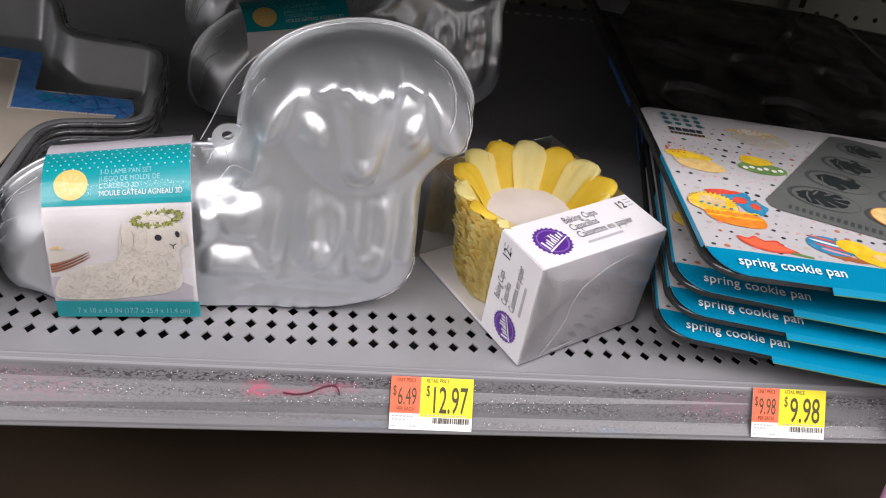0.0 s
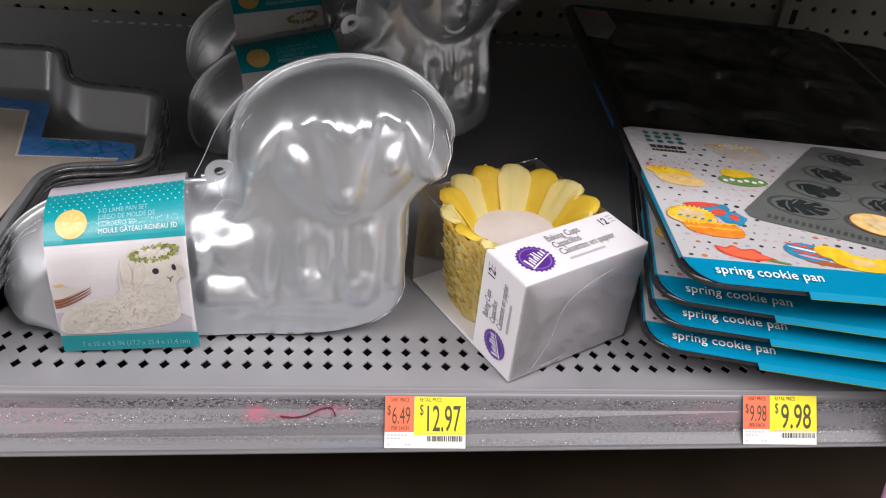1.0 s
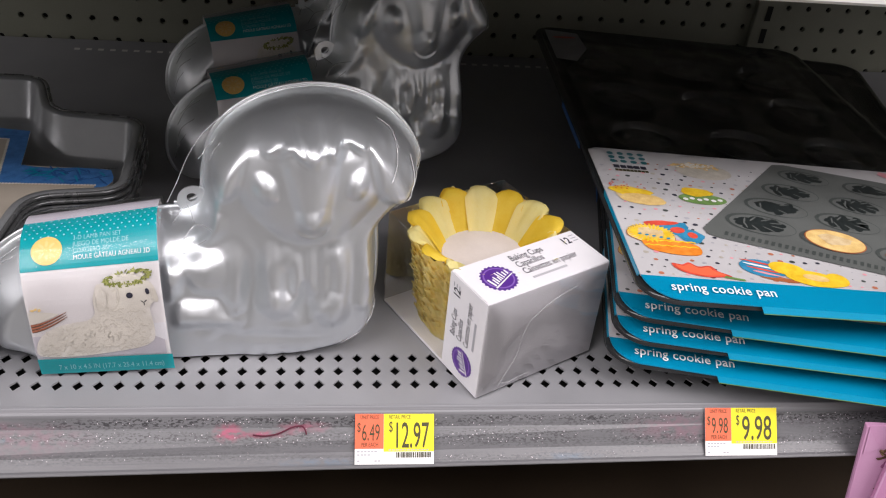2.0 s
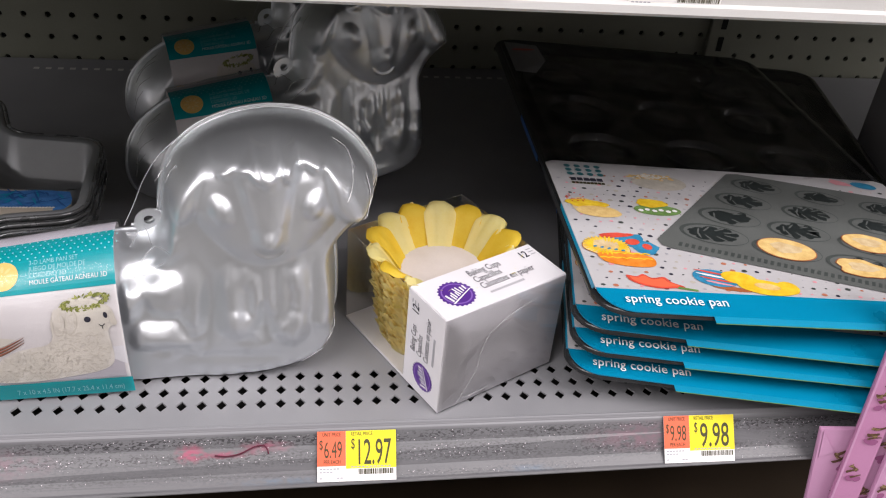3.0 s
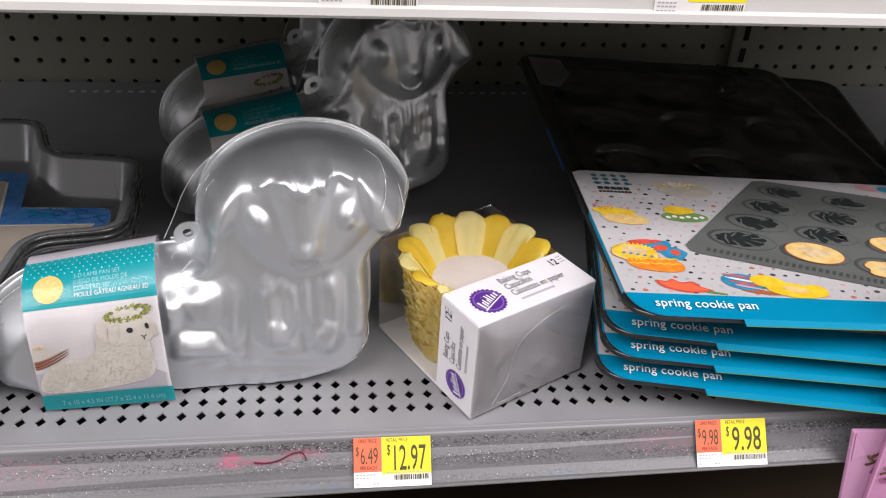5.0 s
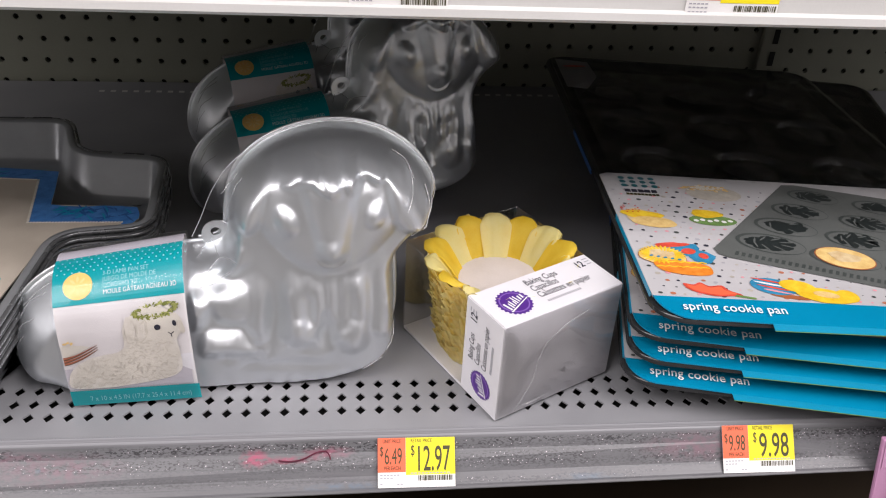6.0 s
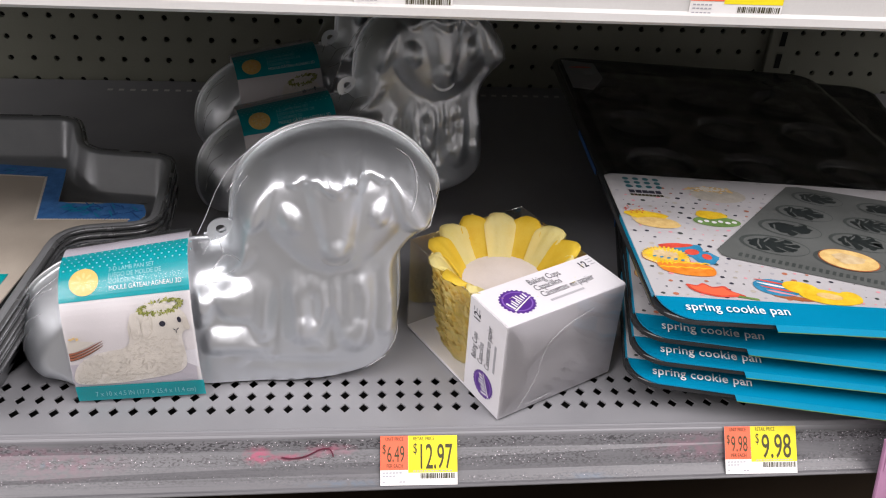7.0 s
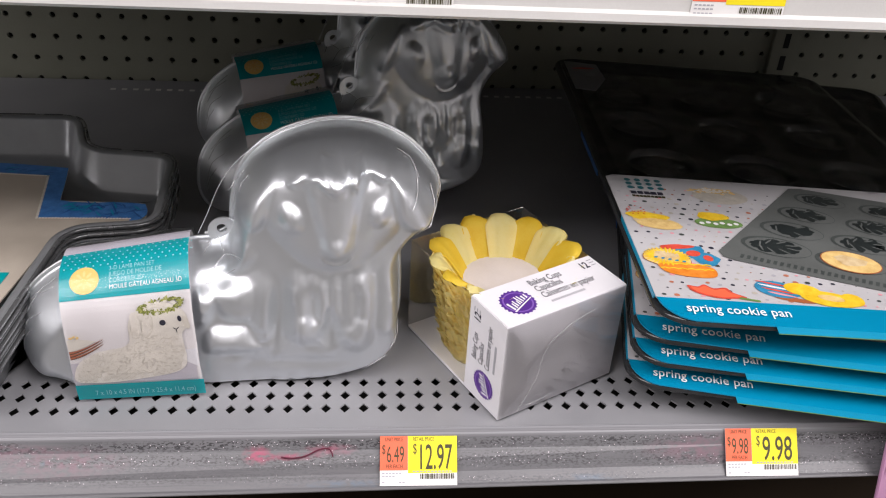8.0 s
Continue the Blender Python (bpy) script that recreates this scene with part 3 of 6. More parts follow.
def pan_relief():
    """Relief of the lamb mould: outline with a flat rim, domed body, chest and head, and pressed features."""
    U, V = np.meshgrid(np.arange(U0, 0.1651, GRID), np.arange(0.0, 0.1951, GRID))
    D = outline_distance(U, V, spline(OUT, 8))
    rim = 0.0022
    d = np.clip(D - rim, 0, None)

    def knob(cu, cv, ru, rv, h, rot=0.0, soft=1.0):
        c, s = math.cos(radians(rot)), math.sin(radians(rot))
        x, y = ((U - cu) * c + (V - cv) * s) / ru, (-(U - cu) * s + (V - cv) * c) / rv
        return h * np.clip(1 - x * x - y * y, 0, None) ** soft

    def ease(x):
        x = np.clip(x, 0, 1)
        return x * x * (3 - 2 * x)

    def pillow(pts, h, soft):
        """A raised form with a rounded edge over a smooth outline, points in millimetres."""
        t = np.clip(outline_distance(U, V, spline([(x / 1000, y / 1000) for x, y in pts], 5)) / soft, 0, 1)
        return h * (1 - (1 - t) ** 2) ** 0.75

    # width of the rounded shoulder: tight along the foot, broad over the back and the crown
    R = 0.0065 + 0.0060 * ease((V - 0.03) / 0.11) + 0.022 * ease((V - 0.02) / 0.07) * ease((0.030 - U) / 0.03) * ease((0.118 - V) / 0.025)
    R = R - 0.0015 * ease((V - 0.130) / 0.02) * np.exp(-((U - 0.088) / 0.036) ** 2)
    R = R + 0.020 * ease((-0.078 - U) / 0.03)
    T = np.clip(d / R, 0, 1)
    h = (0.0400 + 0.0040 * ease((V - 0.08) / 0.05) * ease((U - 0.01) / 0.03)) * (1 - (1 - T) ** 2) ** 0.6
    # the crown leans back towards the rim
    h = h * (1 - 0.34 * ease((V - 0.148) / 0.036))
    shell = ease(d / (0.45 * R) + 0.02)
    def blur(a, n):
        for _ in range(n):
            p = np.pad(a, 1, mode="edge")
            a = (p[:-2, 1:-1] + p[2:, 1:-1] + p[1:-1, :-2] + p[1:-1, 2:] + 2 * a) / 6
        return a

    # broad swell of chest and head, hanging ears, nose bridge that narrows to the muzzle
    f = knob(0.080, 0.050, 0.062, 0.070, 0.0050, 0, 1.3)
    f += pillow([(40, 131), (46, 160), (56, 198), (112, 198), (124, 160), (130, 131), (119, 109), (102, 95), (84, 90), (66, 95), (49, 110)], 0.0045, 0.032) + knob(0.085, 0.128, 0.056, 0.060, 0.0030)
    f += pillow([(50, 162), (36, 152), (26, 139), (24, 127), (31, 117), (40, 124), (45, 141)], 0.0050, 0.009)
    f += pillow([(119, 158), (131, 151), (142, 134), (147, 121), (139, 114), (128, 119), (122, 138)], 0.0050, 0.009)
    f += pillow([(66, 164), (84, 168), (101, 164), (98, 133), (95, 117), (91, 107), (79, 107), (75, 117), (71, 134)], 0.0042, 0.012)
    # fluted fleece of the chest between the forelegs
    for cu, cv, ru, rv, a in ((0.0600, 0.066, 0.0085, 0.028, 0.0030), (0.0755, 0.066, 0.0046, 0.020, 0.0022), (0.0840, 0.070, 0.0042, 0.020, 0.0018), (0.0925, 0.069, 0.0048, 0.021, 0.0021),
                              (0.1030, 0.066, 0.0080, 0.028, 0.0030), (0.0690, 0.080, 0.0050, 0.011, 0.0014), (0.0985, 0.081, 0.0050, 0.011, 0.0014)):
        f += knob(cu, cv, ru, rv, a, 0, 1.2)
    f -= knob(0.0800, 0.046, 0.0070, 0.020, 0.0026, 0, 1.3) + knob(0.0465, 0.054, 0.0100, 0.034, 0.0030, -6, 1.6)
    f += knob(0.0365, 0.060, 0.0100, 0.034, 0.0018, 0, 1.4) + knob(0.1180, 0.062, 0.0080, 0.040, 0.0016, 0, 1.3)
    # the body steps up to a foot along the bottom
    f -= 0.0011 * np.exp(-((V - 0.0165) / 0.0040) ** 2) * ease((U - 0.015) / 0.02) * ease((0.100 - U) / 0.02)
    f = 2.1 * blur(f, 5)
    # hooves
    g = knob(0.0615, 0.0460, 0.0125, 0.0135, 0.0060, -10) + knob(0.0980, 0.0405, 0.0115, 0.0165, 0.0066)
    # haunch: three rounded pads under two slanting folds
    g += pillow([(6, 65), (11, 75), (20, 80), (30, 79), (31, 64), (27, 51), (17, 49), (9, 54)], 0.0095, 0.0165)
    g += pillow([(-5, 37), (2, 46), (14, 45), (24, 46), (29, 37), (34, 27), (13, 23), (-4, 25)], 0.0085, 0.0165)
    g += pillow([(-10, 72), (-1, 74), (5, 67), (4, 56), (-1, 47), (-10, 45)], 0.0080, 0.0140)
    g += knob(0.012, 0.0905, 0.026, 0.0065, 0.0052, 24, 1.1) - knob(0.016, 0.0815, 0.022, 0.0042, 0.0022, 24, 1.2)
    g += knob(0.020, 0.1010, 0.018, 0.0050, 0.0030, 20, 1.1)
    # nose overhanging a smile
    g += knob(0.0850, 0.1120, 0.0125, 0.0115, 0.0048, 0, 1.2)
    f += blur(g, 7)
    # eyes
    for cu, cv, ru, rv, rot in ((0.0575, 0.1315, 0.0078, 0.0118, 14), (0.1120, 0.1335, 0.0070, 0.0108, -8)):
        f += knob(cu, cv, ru, rv, 0.0046, rot, 1.1)
    h += f * shell * ease((U + 0.010) / 0.008)
    # forelock: a cap of fleece with a scalloped edge over the brow, parted into curls
    cap = pillow([(40, 150), (50, 160), (57, 152), (64, 155), (70, 158), (76, 155), (84, 152.5), (91, 155), (97, 153.5), (103, 157), (109, 158), (115, 154), (121, 158), (132, 150), (128, 172), (90, 186), (52, 176)], 0.0042, 0.0060)
    for cu, cv, ru, rv, rot, a in ((0.0690, 0.1620, 0.0090, 0.0020, 50, 0.0035), (0.0775, 0.1640, 0.0110, 0.0022, -62, 0.0042), (0.0915, 0.1630, 0.0105, 0.0022, -76, 0.0045), (0.1030, 0.1630, 0.0090, 0.0020, 72, 0.0038), (0.0600, 0.1585, 0.0060, 0.0018, 25, 0.0024), (0.1120, 0.1625, 0.0070, 0.0017, -30, 0.0024)):
        cap = cap - knob(cu, cv, ru, rv, a, rot, 0.9)
    for cu, cv, ru, rv, rot, a in ((0.0660, 0.1600, 0.0115, 0.0062, 45, 0.0044), (0.0820, 0.1640, 0.0165, 0.0086, -62, 0.0070), (0.0975, 0.1645, 0.0155, 0.0080, -80, 0.0070), (0.1125, 0.1600, 0.0110, 0.0058, -32, 0.0046)):
        cap = cap + knob(cu, cv, ru, rv, a, rot, 0.8)
    h += blur(cap, 2) * ease(d / 0.0040)
    # slight waves left by the press
    for a, b, g in ((61, 47, 0.3), (-83, 71, 1.1), (120, -95, 2.2), (150, 20, 0.7)):
        h += 0.00022 * np.sin(a * U + b * V + g) * np.sin(b * U * 1.3 - a * V * 0.8 + g) * ease(d / 0.006)
    # shallow dents and creases of thin pressed sheet, stronger on the body than on the face
    rng = random.Random(21)
    dents = np.zeros_like(h)
    for _ in range(150):
        cu, cv, rr = rng.uniform(-0.010, 0.150), rng.uniform(0.012, 0.180), rng.uniform(0.005, 0.013)
        dents += knob(cu, cv, rr, rr * rng.uniform(0.35, 0.8), rng.uniform(-0.0011, 0.0013) * (0.40 if 0.095 < cv < 0.150 else 1.0), rng.uniform(0, 180), 1.6)
    h += dents * ease(d / 0.008)
    h = blur(h, 2)
    # the smile under the nose
    ang, rad = np.arctan2(V - 0.1090, U - 0.0848), np.hypot(U - 0.0848, V - 0.1090)
    low = ease((-np.sin(ang) - 0.30) * 2.4)
    h += 0.0020 * np.exp(-((rad - 0.0112) / 0.0011) ** 2) * low
    # pull border vertices on to the outline
    gy, gx = np.gradient(D, GRID)
    g2 = np.maximum(gx * gx + gy * gy, 0.3)
    near = (D < 0) & (D > -GRID * 1.6)
    Ub, Vb = np.where(near, U - D * gx / g2, U), np.where(near, V - D * gy / g2, V)
    return Ub, Vb, h, D > -GRID, D


def grid_mesh(U, V, Hh, keep, sign=-1.0, off=0.0, skip=1):
    U, V, Hh, keep = U[::skip, ::skip], V[::skip, ::skip], Hh[::skip, ::skip], keep[::skip, ::skip]
    idx = np.full(U.shape, -1, int)
    cell = keep[:-1, :-1] & keep[1:, :-1] & keep[:-1, 1:] & keep[1:, 1:]
    used = np.zeros(U.shape, bool)
    for a, b in ((0, 0), (1, 0), (0, 1), (1, 1)):
        used[a:used.shape[0] - 1 + a, b:used.shape[1] - 1 + b] |= cell
    idx[used] = np.arange(used.sum())
    v = np.stack([U[used], sign * Hh[used] + off, V[used]], 1)
    r, c = np.nonzero(cell)
    f = np.stack([idx[r, c], idx[r, c + 1], idx[r + 1, c + 1], idx[r + 1, c]], 1)
    if sign > 0:
        f = f[:, ::-1]
    return v.tolist(), f.tolist()


LABEL = spline([(0.0500, -0.0005), (0.0512, 0.018), (0.0500, 0.040), (0.0480, 0.060), (0.0415, 0.080), (0.0270, 0.0945), (0.0120, 0.0985), (0.0000, 0.0975), (-0.0060, 0.0905), (-0.0070, 0.078)], 10, False)
_s = [0.0]
for _a, _b in zip(LABEL, LABEL[1:]):
    _s.append(_s[-1] + math.dist(_a, _b))
L_TOP = _s[-1]


def label_warp(a, s, lift):
    """Card band round the body: a along it, s from the foot upwards over the top."""
    s = min(max(s, 0.0), L_TOP)
    i = max(j for j in range(len(_s) - 1) if _s[j] <= s) if s > 0 else 0
    t = (s - _s[i]) / (_s[i + 1] - _s[i])
    h = LABEL[i][0] * (1 - t) + LABEL[i + 1][0] * t
    v = LABEL[i][1] * (1 - t) + LABEL[i + 1][1] * t
    tx, tz = LABEL[i + 1][0] - LABEL[i][0], LABEL[i + 1][1] - LABEL[i][1]
    n = math.hypot(tx, tz)
    h, v = h + lift * tz / n, v - lift * tx / n
    top = max(0.0, min(1.0, s / 0.11))
    v *= 1 - 0.115 * (1 - a / 0.085) * top
    return (-0.0865 + 0.953 * a - 0.005 * top, -h, v)


def gridded(u0, u1, s0, s1, nu, ns):
    """Small quads that follow a curved surface."""
    return [[(u0 + (u1 - u0) * (i + p) / nu, s0 + (s1 - s0) * (j + q) / ns) for p, q in ((0, 0), (1, 0), (1, 1), (0, 1))] for i in range(nu) for j in range(ns)]


def lamb_pan(m, label):
    t = thing("lamb_cake_pan", m, label, "cake pan", "lamb-shaped cake pans")
    U, V, h, keep, D = pan_relief()
    v, f = grid_mesh(U, V, h, keep)
    mesh_ob("front_half", v, f, M["alu"], t, "pressed aluminium half with a lamb's face", True)
    v, f = grid_mesh(U, V, h * 0.40, keep, 1.0, 0.0012, 2)
    mesh_ob("back_half", v, f, M["alu"], t, "plain rear half", True)
    ringpts = spline(OUT, 6)
    first = max(i for i, (x, z) in enumerate(ringpts) if z > 0.07 and x < -0.004) + 1
    ringpts = [p for p in ringpts[first:] + ringpts[:first] if not (p[0] < -0.004 and p[1] > 0.080)]
    part("rim", tube_bm([(x, 0.0006, max(z + 0.0012, 0.0014)) for x, z in ringpts], 0.0014, 8), M["alu"], t, "rolled rim", True)
    # hanging tab beside the neck
    tab = [(0.011 + 0.0105 * math.cos(a), 0.0975 + 0.0105 * math.sin(a)) for a in np.linspace(0, 2 * math.pi, 25)[:-1]]
    hole = [(0.010 + 0.0035 * math.cos(a), 0.1000 + 0.003 * math.sin(a)) for a in np.linspace(0, 2 * math.pi, 25)[:-1]]
    vv = [(x, -0.0035, z) for x, z in tab] + [(x, -0.0035, z) for x, z in hole] + [(x, -0.0020, z) for x, z in tab] + [(x, -0.0020, z) for x, z in hole]
    ff = []
    for i in range(24):
        j = (i + 1) % 24
        ff += [(i, j, 24 + j, 24 + i), (48 + j, 48 + i, 72 + i, 72 + j), (i, 48 + i, 48 + j, j), (24 + j, 72 + j, 72 + i, 24 + i)]
    mesh_ob("tab", vv, ff, M["alu"], t, "round tab with a hole")
    # film
    b = h.copy()
    for _ in range(14):
        bp = np.pad(b, 4, mode="edge")
        b = (bp[:-8, 4:-4] + bp[8:, 4:-4] + bp[4:-4, :-8] + bp[4:-4, 8:] + b) / 5
    lift = np.clip(D / 0.010, 0, 1)
    wr = 0.0008 * np.sin(210 * U + 90 * V + 3 * np.sin(60 * V)) * np.sin(150 * V - 120 * U + 2 * np.sin(70 * U))
    free = np.clip((U - 0.004) / 0.012, 0, 1) + np.clip((-0.096 - U) / 0.012, 0, 1)
    lift = lift * free
    for cu, cv, rr in ((0.014, 0.094, 0.022), (0.118, 0.014, 0.022), (0.149, 0.124, 0.018)):
        near = np.exp(-((U - cu) ** 2 + (V - cv) ** 2) / (rr * rr))
        wr = wr + near * 0.0011 * np.sin(330 * U + 190 * V + 4 * np.sin(120 * V)) * np.sin(260 * V - 150 * U + 3 * np.sin(90 * U))
    filmh = h + 0.0004 + free * np.maximum(b * 0.97 - h, 0) + 0.0012 * lift + np.clip(wr, -0.0003, 1) * lift
    v, f = grid_mesh(U, V, filmh, keep, -1.0, 0.0, 2)
    mesh_ob("shrink_film", v, f, M["film"], t, "clear shrink film with creases", True)
    seam = [(x * 0.985 + 0.0003, -0.006 - 0.003 * math.sin(9 * i), z * 0.975 - 0.001) for i, (x, z) in enumerate(spline([(0.016, 0.133), (0.032, 0.153), (0.052, 0.169), (0.075, 0.1745), (0.105, 0.1735), (0.127, 0.164), (0.143, 0.147), (0.150, 0.128)], 5, False))]
    part("film_crease", tube_bm(seam, 0.00026, 5), M["film_edge"], t)
    edge = [(x, -0.0022, z) for x, z in spline([(-0.006, 0.096), (0.001, 0.110), (0.010, 0.130), (0.022, 0.147), (0.041, 0.162), (0.063, 0.172), (0.088, 0.1763), (0.114, 0.173), (0.136, 0.161), (0.152, 0.143), (0.158, 0.127), (0.153, 0.110), (0.139, 0.097)], 6, False)]
    part("film_edge", tube_bm(edge, 0.00028, 6), M["film_edge"], t)
    web = [(-0.006, 0.091), (-0.006, 0.096), (0.001, 0.110), (0.010, 0.130), (0.022, 0.146), (0.030, 0.146), (0.024, 0.125), (0.018, 0.105), (0.008, 0.094)]
    mesh_ob("film_web", [(x, -0.0030 - 0.0015 * math.sin(60 * x), z) for x, z in web], [tuple(range(len(web)))], M["film"], t, "film stretched across the neck")
    folds = [[(0.118, 0.010), (0.124, 0.022), (0.1275, 0.036)], [(0.112, 0.006), (0.120, 0.014), (0.126, 0.026)], [(0.105, 0.003), (0.112, 0.010), (0.115, 0.018)],
             [(-0.124, 0.030), (-0.119, 0.044), (-0.108, 0.053)], [(-0.121, 0.046), (-0.113, 0.058), (-0.101, 0.066)], [(-0.118, 0.054), (-0.108, 0.064), (-0.099, 0.070)], [(-0.126, 0.018), (-0.122, 0.032), (-0.116, 0.041)],
             [(-0.002, 0.088), (0.006, 0.094), (0.012, 0.091)], [(0.004, 0.082), (0.012, 0.090), (0.024, 0.096)], [(0.000, 0.076), (0.010, 0.079), (0.020, 0.088)],
             [(0.024, 0.134), (0.027, 0.141), (0.031, 0.146)], [(0.143, 0.118), (0.149, 0.128), (0.147, 0.141)], [(0.136, 0.112), (0.146, 0.121), (0.152, 0.131)], [(0.139, 0.148), (0.134, 0.157), (0.126, 0.163)], [(0.132, 0.136), (0.137, 0.147), (0.136, 0.155)], [(0.126, 0.030), (0.121, 0.024), (0.122, 0.016)], [(0.100, 0.005), (0.108, 0.013), (0.118, 0.018)],
             ]
    for q in folds:
        pts = [(x, -float(filmh[min(int(z / GRID), filmh.shape[0] - 1), min(int((x - U0) / GRID), filmh.shape[1] - 1)]) - 0.0004, z) for x, z in spline(q, 5, False)]
        part("film_crease", tube_bm(pts, 0.00022, 5), M["film_edge"], t)
    # card band
    card = part_quads("label_band", gridded(0, 0.085, 0.0, L_TOP, 10, 40), M["ivory"], t, 0.0, "printed card band")
    part_quads("band_top", gridded(0.0, 0.085, 0.1175, L_TOP, 8, 10), M["label_grey"], t, 0.0003)
    part_quads("band_header", gridded(0.0, 0.085, 0.0785, 0.1175, 10, 12), M["teal"], t, 0.0004, "teal header with pale dots")
    part_quads("band_foot", gridded(0.0, 0.086, 0.0, 0.0125, 10, 3), M["teal"], t, 0.0012, "teal foot strip")
    dots = []
    for r in range(5):
        for c in range(18):
            dots.append(ellipse(0.003 + c * 0.0048 + (r % 2) * 0.0024, 0.1160 - r * 0.0034, 0.00062, 0.00062, 8))
    inked("dot_print", dots, M["teal_pale"], t, label_warp, 0.0006)
    polar = [[(0.0165 + r * math.cos(a), 0.0920 + r * 1.045 * math.sin(a)) for r, a in ((r0, a0), (r0 + 0.0024, a0), (r0 + 0.0024, a0 + 0.2618), (r0, a0 + 0.2618))] for r0 in (0.0, 0.0024, 0.0048, 0.0072) for a0 in (k * 0.2618 for k in range(24))]
    inked("sun_badge", polar, M["sun"], t, label_warp, 0.0008, "round yellow badge")
    inked("badge_mark", [ellipse(0.0165 + 0.0046 * math.cos(k * 0.785), 0.0920 + 0.0048 * math.sin(k * 0.785), 0.0024, 0.0010, 10, k * 45) for k in range(8)], M["sun_pale"], t, label_warp, 0.0010)
    for k, (w, y) in enumerate((("3-D LAMB PAN SET", 0.0975), ("JUEGO DE MOLDE DE", 0.0930), ("CORDERO 3D", 0.0885), ("MOULE GÂTEAU AGNEAU 3D", 0.0840))):
        lettering("title", w, 0.0046, (0.0325, y), M["teal_pale"] if k < 3 else M["white_ink"], t, label_warp, 0.0006, 0, 0.78)
    lettering("size_note", "7 x 10 x 4.5 IN (17.7 x 25.4 x 11.4 cm)", 0.0058, (0.012, 0.0035), M["teal_pale"], t, label_warp, 0.0015, 0, 0.74)
    lv, lf = [], []
    nu, ns = 18, 44
    for i in range(nu + 1):
        for j in range(ns + 1):
            a, q = -0.001 + 0.087 * i / nu, 0.001 + (L_TOP - 0.002) * j / ns
            lv.append(label_warp(a, q, 0.0026 + 0.0007 * math.sin(120 * a + 90 * q + 2 * math.sin(70 * q)) * math.sin(60 * q - 80 * a)))
    for i in range(nu):
        for j in range(ns):
            k = i * (ns + 1) + j
            lf.append((k, k + ns + 1, k + ns + 2, k + 1))
    mesh_ob("band_film", lv, lf, M["film_band"], t, "clear film over the card band", True)
    # picture of the frosted cake
    inked("picture_ground", gridded(0.0, 0.0825, 0.0125, 0.030, 10, 3), M["label_grey"], t, label_warp, 0.0004)
    inked("picture_table", [[(0.0750, 0.0360), (0.0845, 0.0366), (0.0845, 0.0225), (0.0765, 0.0270)]], M["white"], t, label_warp, 0.0006)
    # stack of plates cut off by the card's edge
    def rim_line(q, base, rise):
        return (0.0008 + 0.0232 * q, base + rise * q ** 1.5)
    for k, (base, rise) in enumerate(((0.0330, 0.0110), (0.0352, 0.0107), (0.0374, 0.0104))):
        steps = [i / 9 for i in range(10)]
        for name, thick, mat, drop in (("picture_plate_shade", 0.0021, "bark", 0.0), ("picture_plate", 0.0014, "p_peach", 0.0006)):
            quads = []
            for q0, q1 in zip(steps, steps[1:]):
                (a0, b0), (a1, b1) = rim_line(q0, base + drop, rise), rim_line(q1, base + drop, rise)
                quads.append([(a0, b0), (a1, b1), (a1, b1 + thick * (1.1 - q1)), (a0, b0 + thick * (1.1 - q0))])
            inked(name, quads, M[mat], t, label_warp, 0.0005 + 0.0001 * k + (0.00005 if drop else 0))
    inked("picture_filling", [[(0.0008, 0.0394), (0.006, 0.0405), (0.013, 0.0432), (0.0195, 0.0468), (0.014, 0.0482), (0.008, 0.0490), (0.0008, 0.0487)]], M["frost_light"], t, label_warp, 0.0006)
    inked("picture_flower", [ellipse(0.0035 + 0.0022 * k, 0.0505 + 0.0008 * (k % 2), 0.0013, 0.0009, 8, 30 * k, 0.1, k) for k in range(3)], M["sun_pale"], t, label_warp, 0.0007)
    cake = spline([(0.0030, 0.0150), (0.0022, 0.0237), (0.0071, 0.0315), (0.0172, 0.0374), (0.0267, 0.0396), (0.0361, 0.0410), (0.0412, 0.0459), (0.0420, 0.0583), (0.0477, 0.0668), (0.0640, 0.0722), (0.0775, 0.0662),
                   (0.0815, 0.0590), (0.0805, 0.0530), (0.0763, 0.0487), (0.0768, 0.0382), (0.0772, 0.0298), (0.0750, 0.0232), (0.0656, 0.0186), (0.0412, 0.0150), (0.0226, 0.0135)], 5)
    inked("picture_cake", [cake], M["frost"], t, label_warp, 0.0009, "picture of a frosted cake")

    def on_cake(a, b):
        inside = False
        for (x0, y0), (x1, y1) in zip(cake, cake[1:] + cake[:1]):
            if (y0 > b) != (y1 > b) and a < x0 + (b - y0) / (y1 - y0) * (x1 - x0):
                inside = not inside
        return inside

    rng = random.Random(5)
    shade, ridge = [], []
    for _ in range(620):
        a, b = rng.uniform(0.004, 0.078), rng.uniform(0.016, 0.052)
        if not on_cake(a - 0.0030, b) or not on_cake(a + 0.0030, b) or not on_cake(a, b - 0.0022) or not on_cake(a, b + 0.0022):
            continue
        turn = rng.choice((35, 60, 130, 15)) + rng.uniform(-20, 20)
        big, thin, k = rng.uniform(0.0016, 0.0030), rng.uniform(0.0005, 0.0009), rng.randrange(99)
        shade.append(ellipse(a, b - 0.0006, big * 0.9, thin, 8, turn, 0.15, k))
        ridge.append(ellipse(a + 0.0002, b + 0.0004, big, thin * 1.1, 8, turn, 0.15, k))
    inked("picture_frosting", shade, M["frost_mid"], t, label_warp, 0.00100)
    inked("picture_frosting", ridge, M["frost_light"], t, label_warp, 0.00106)
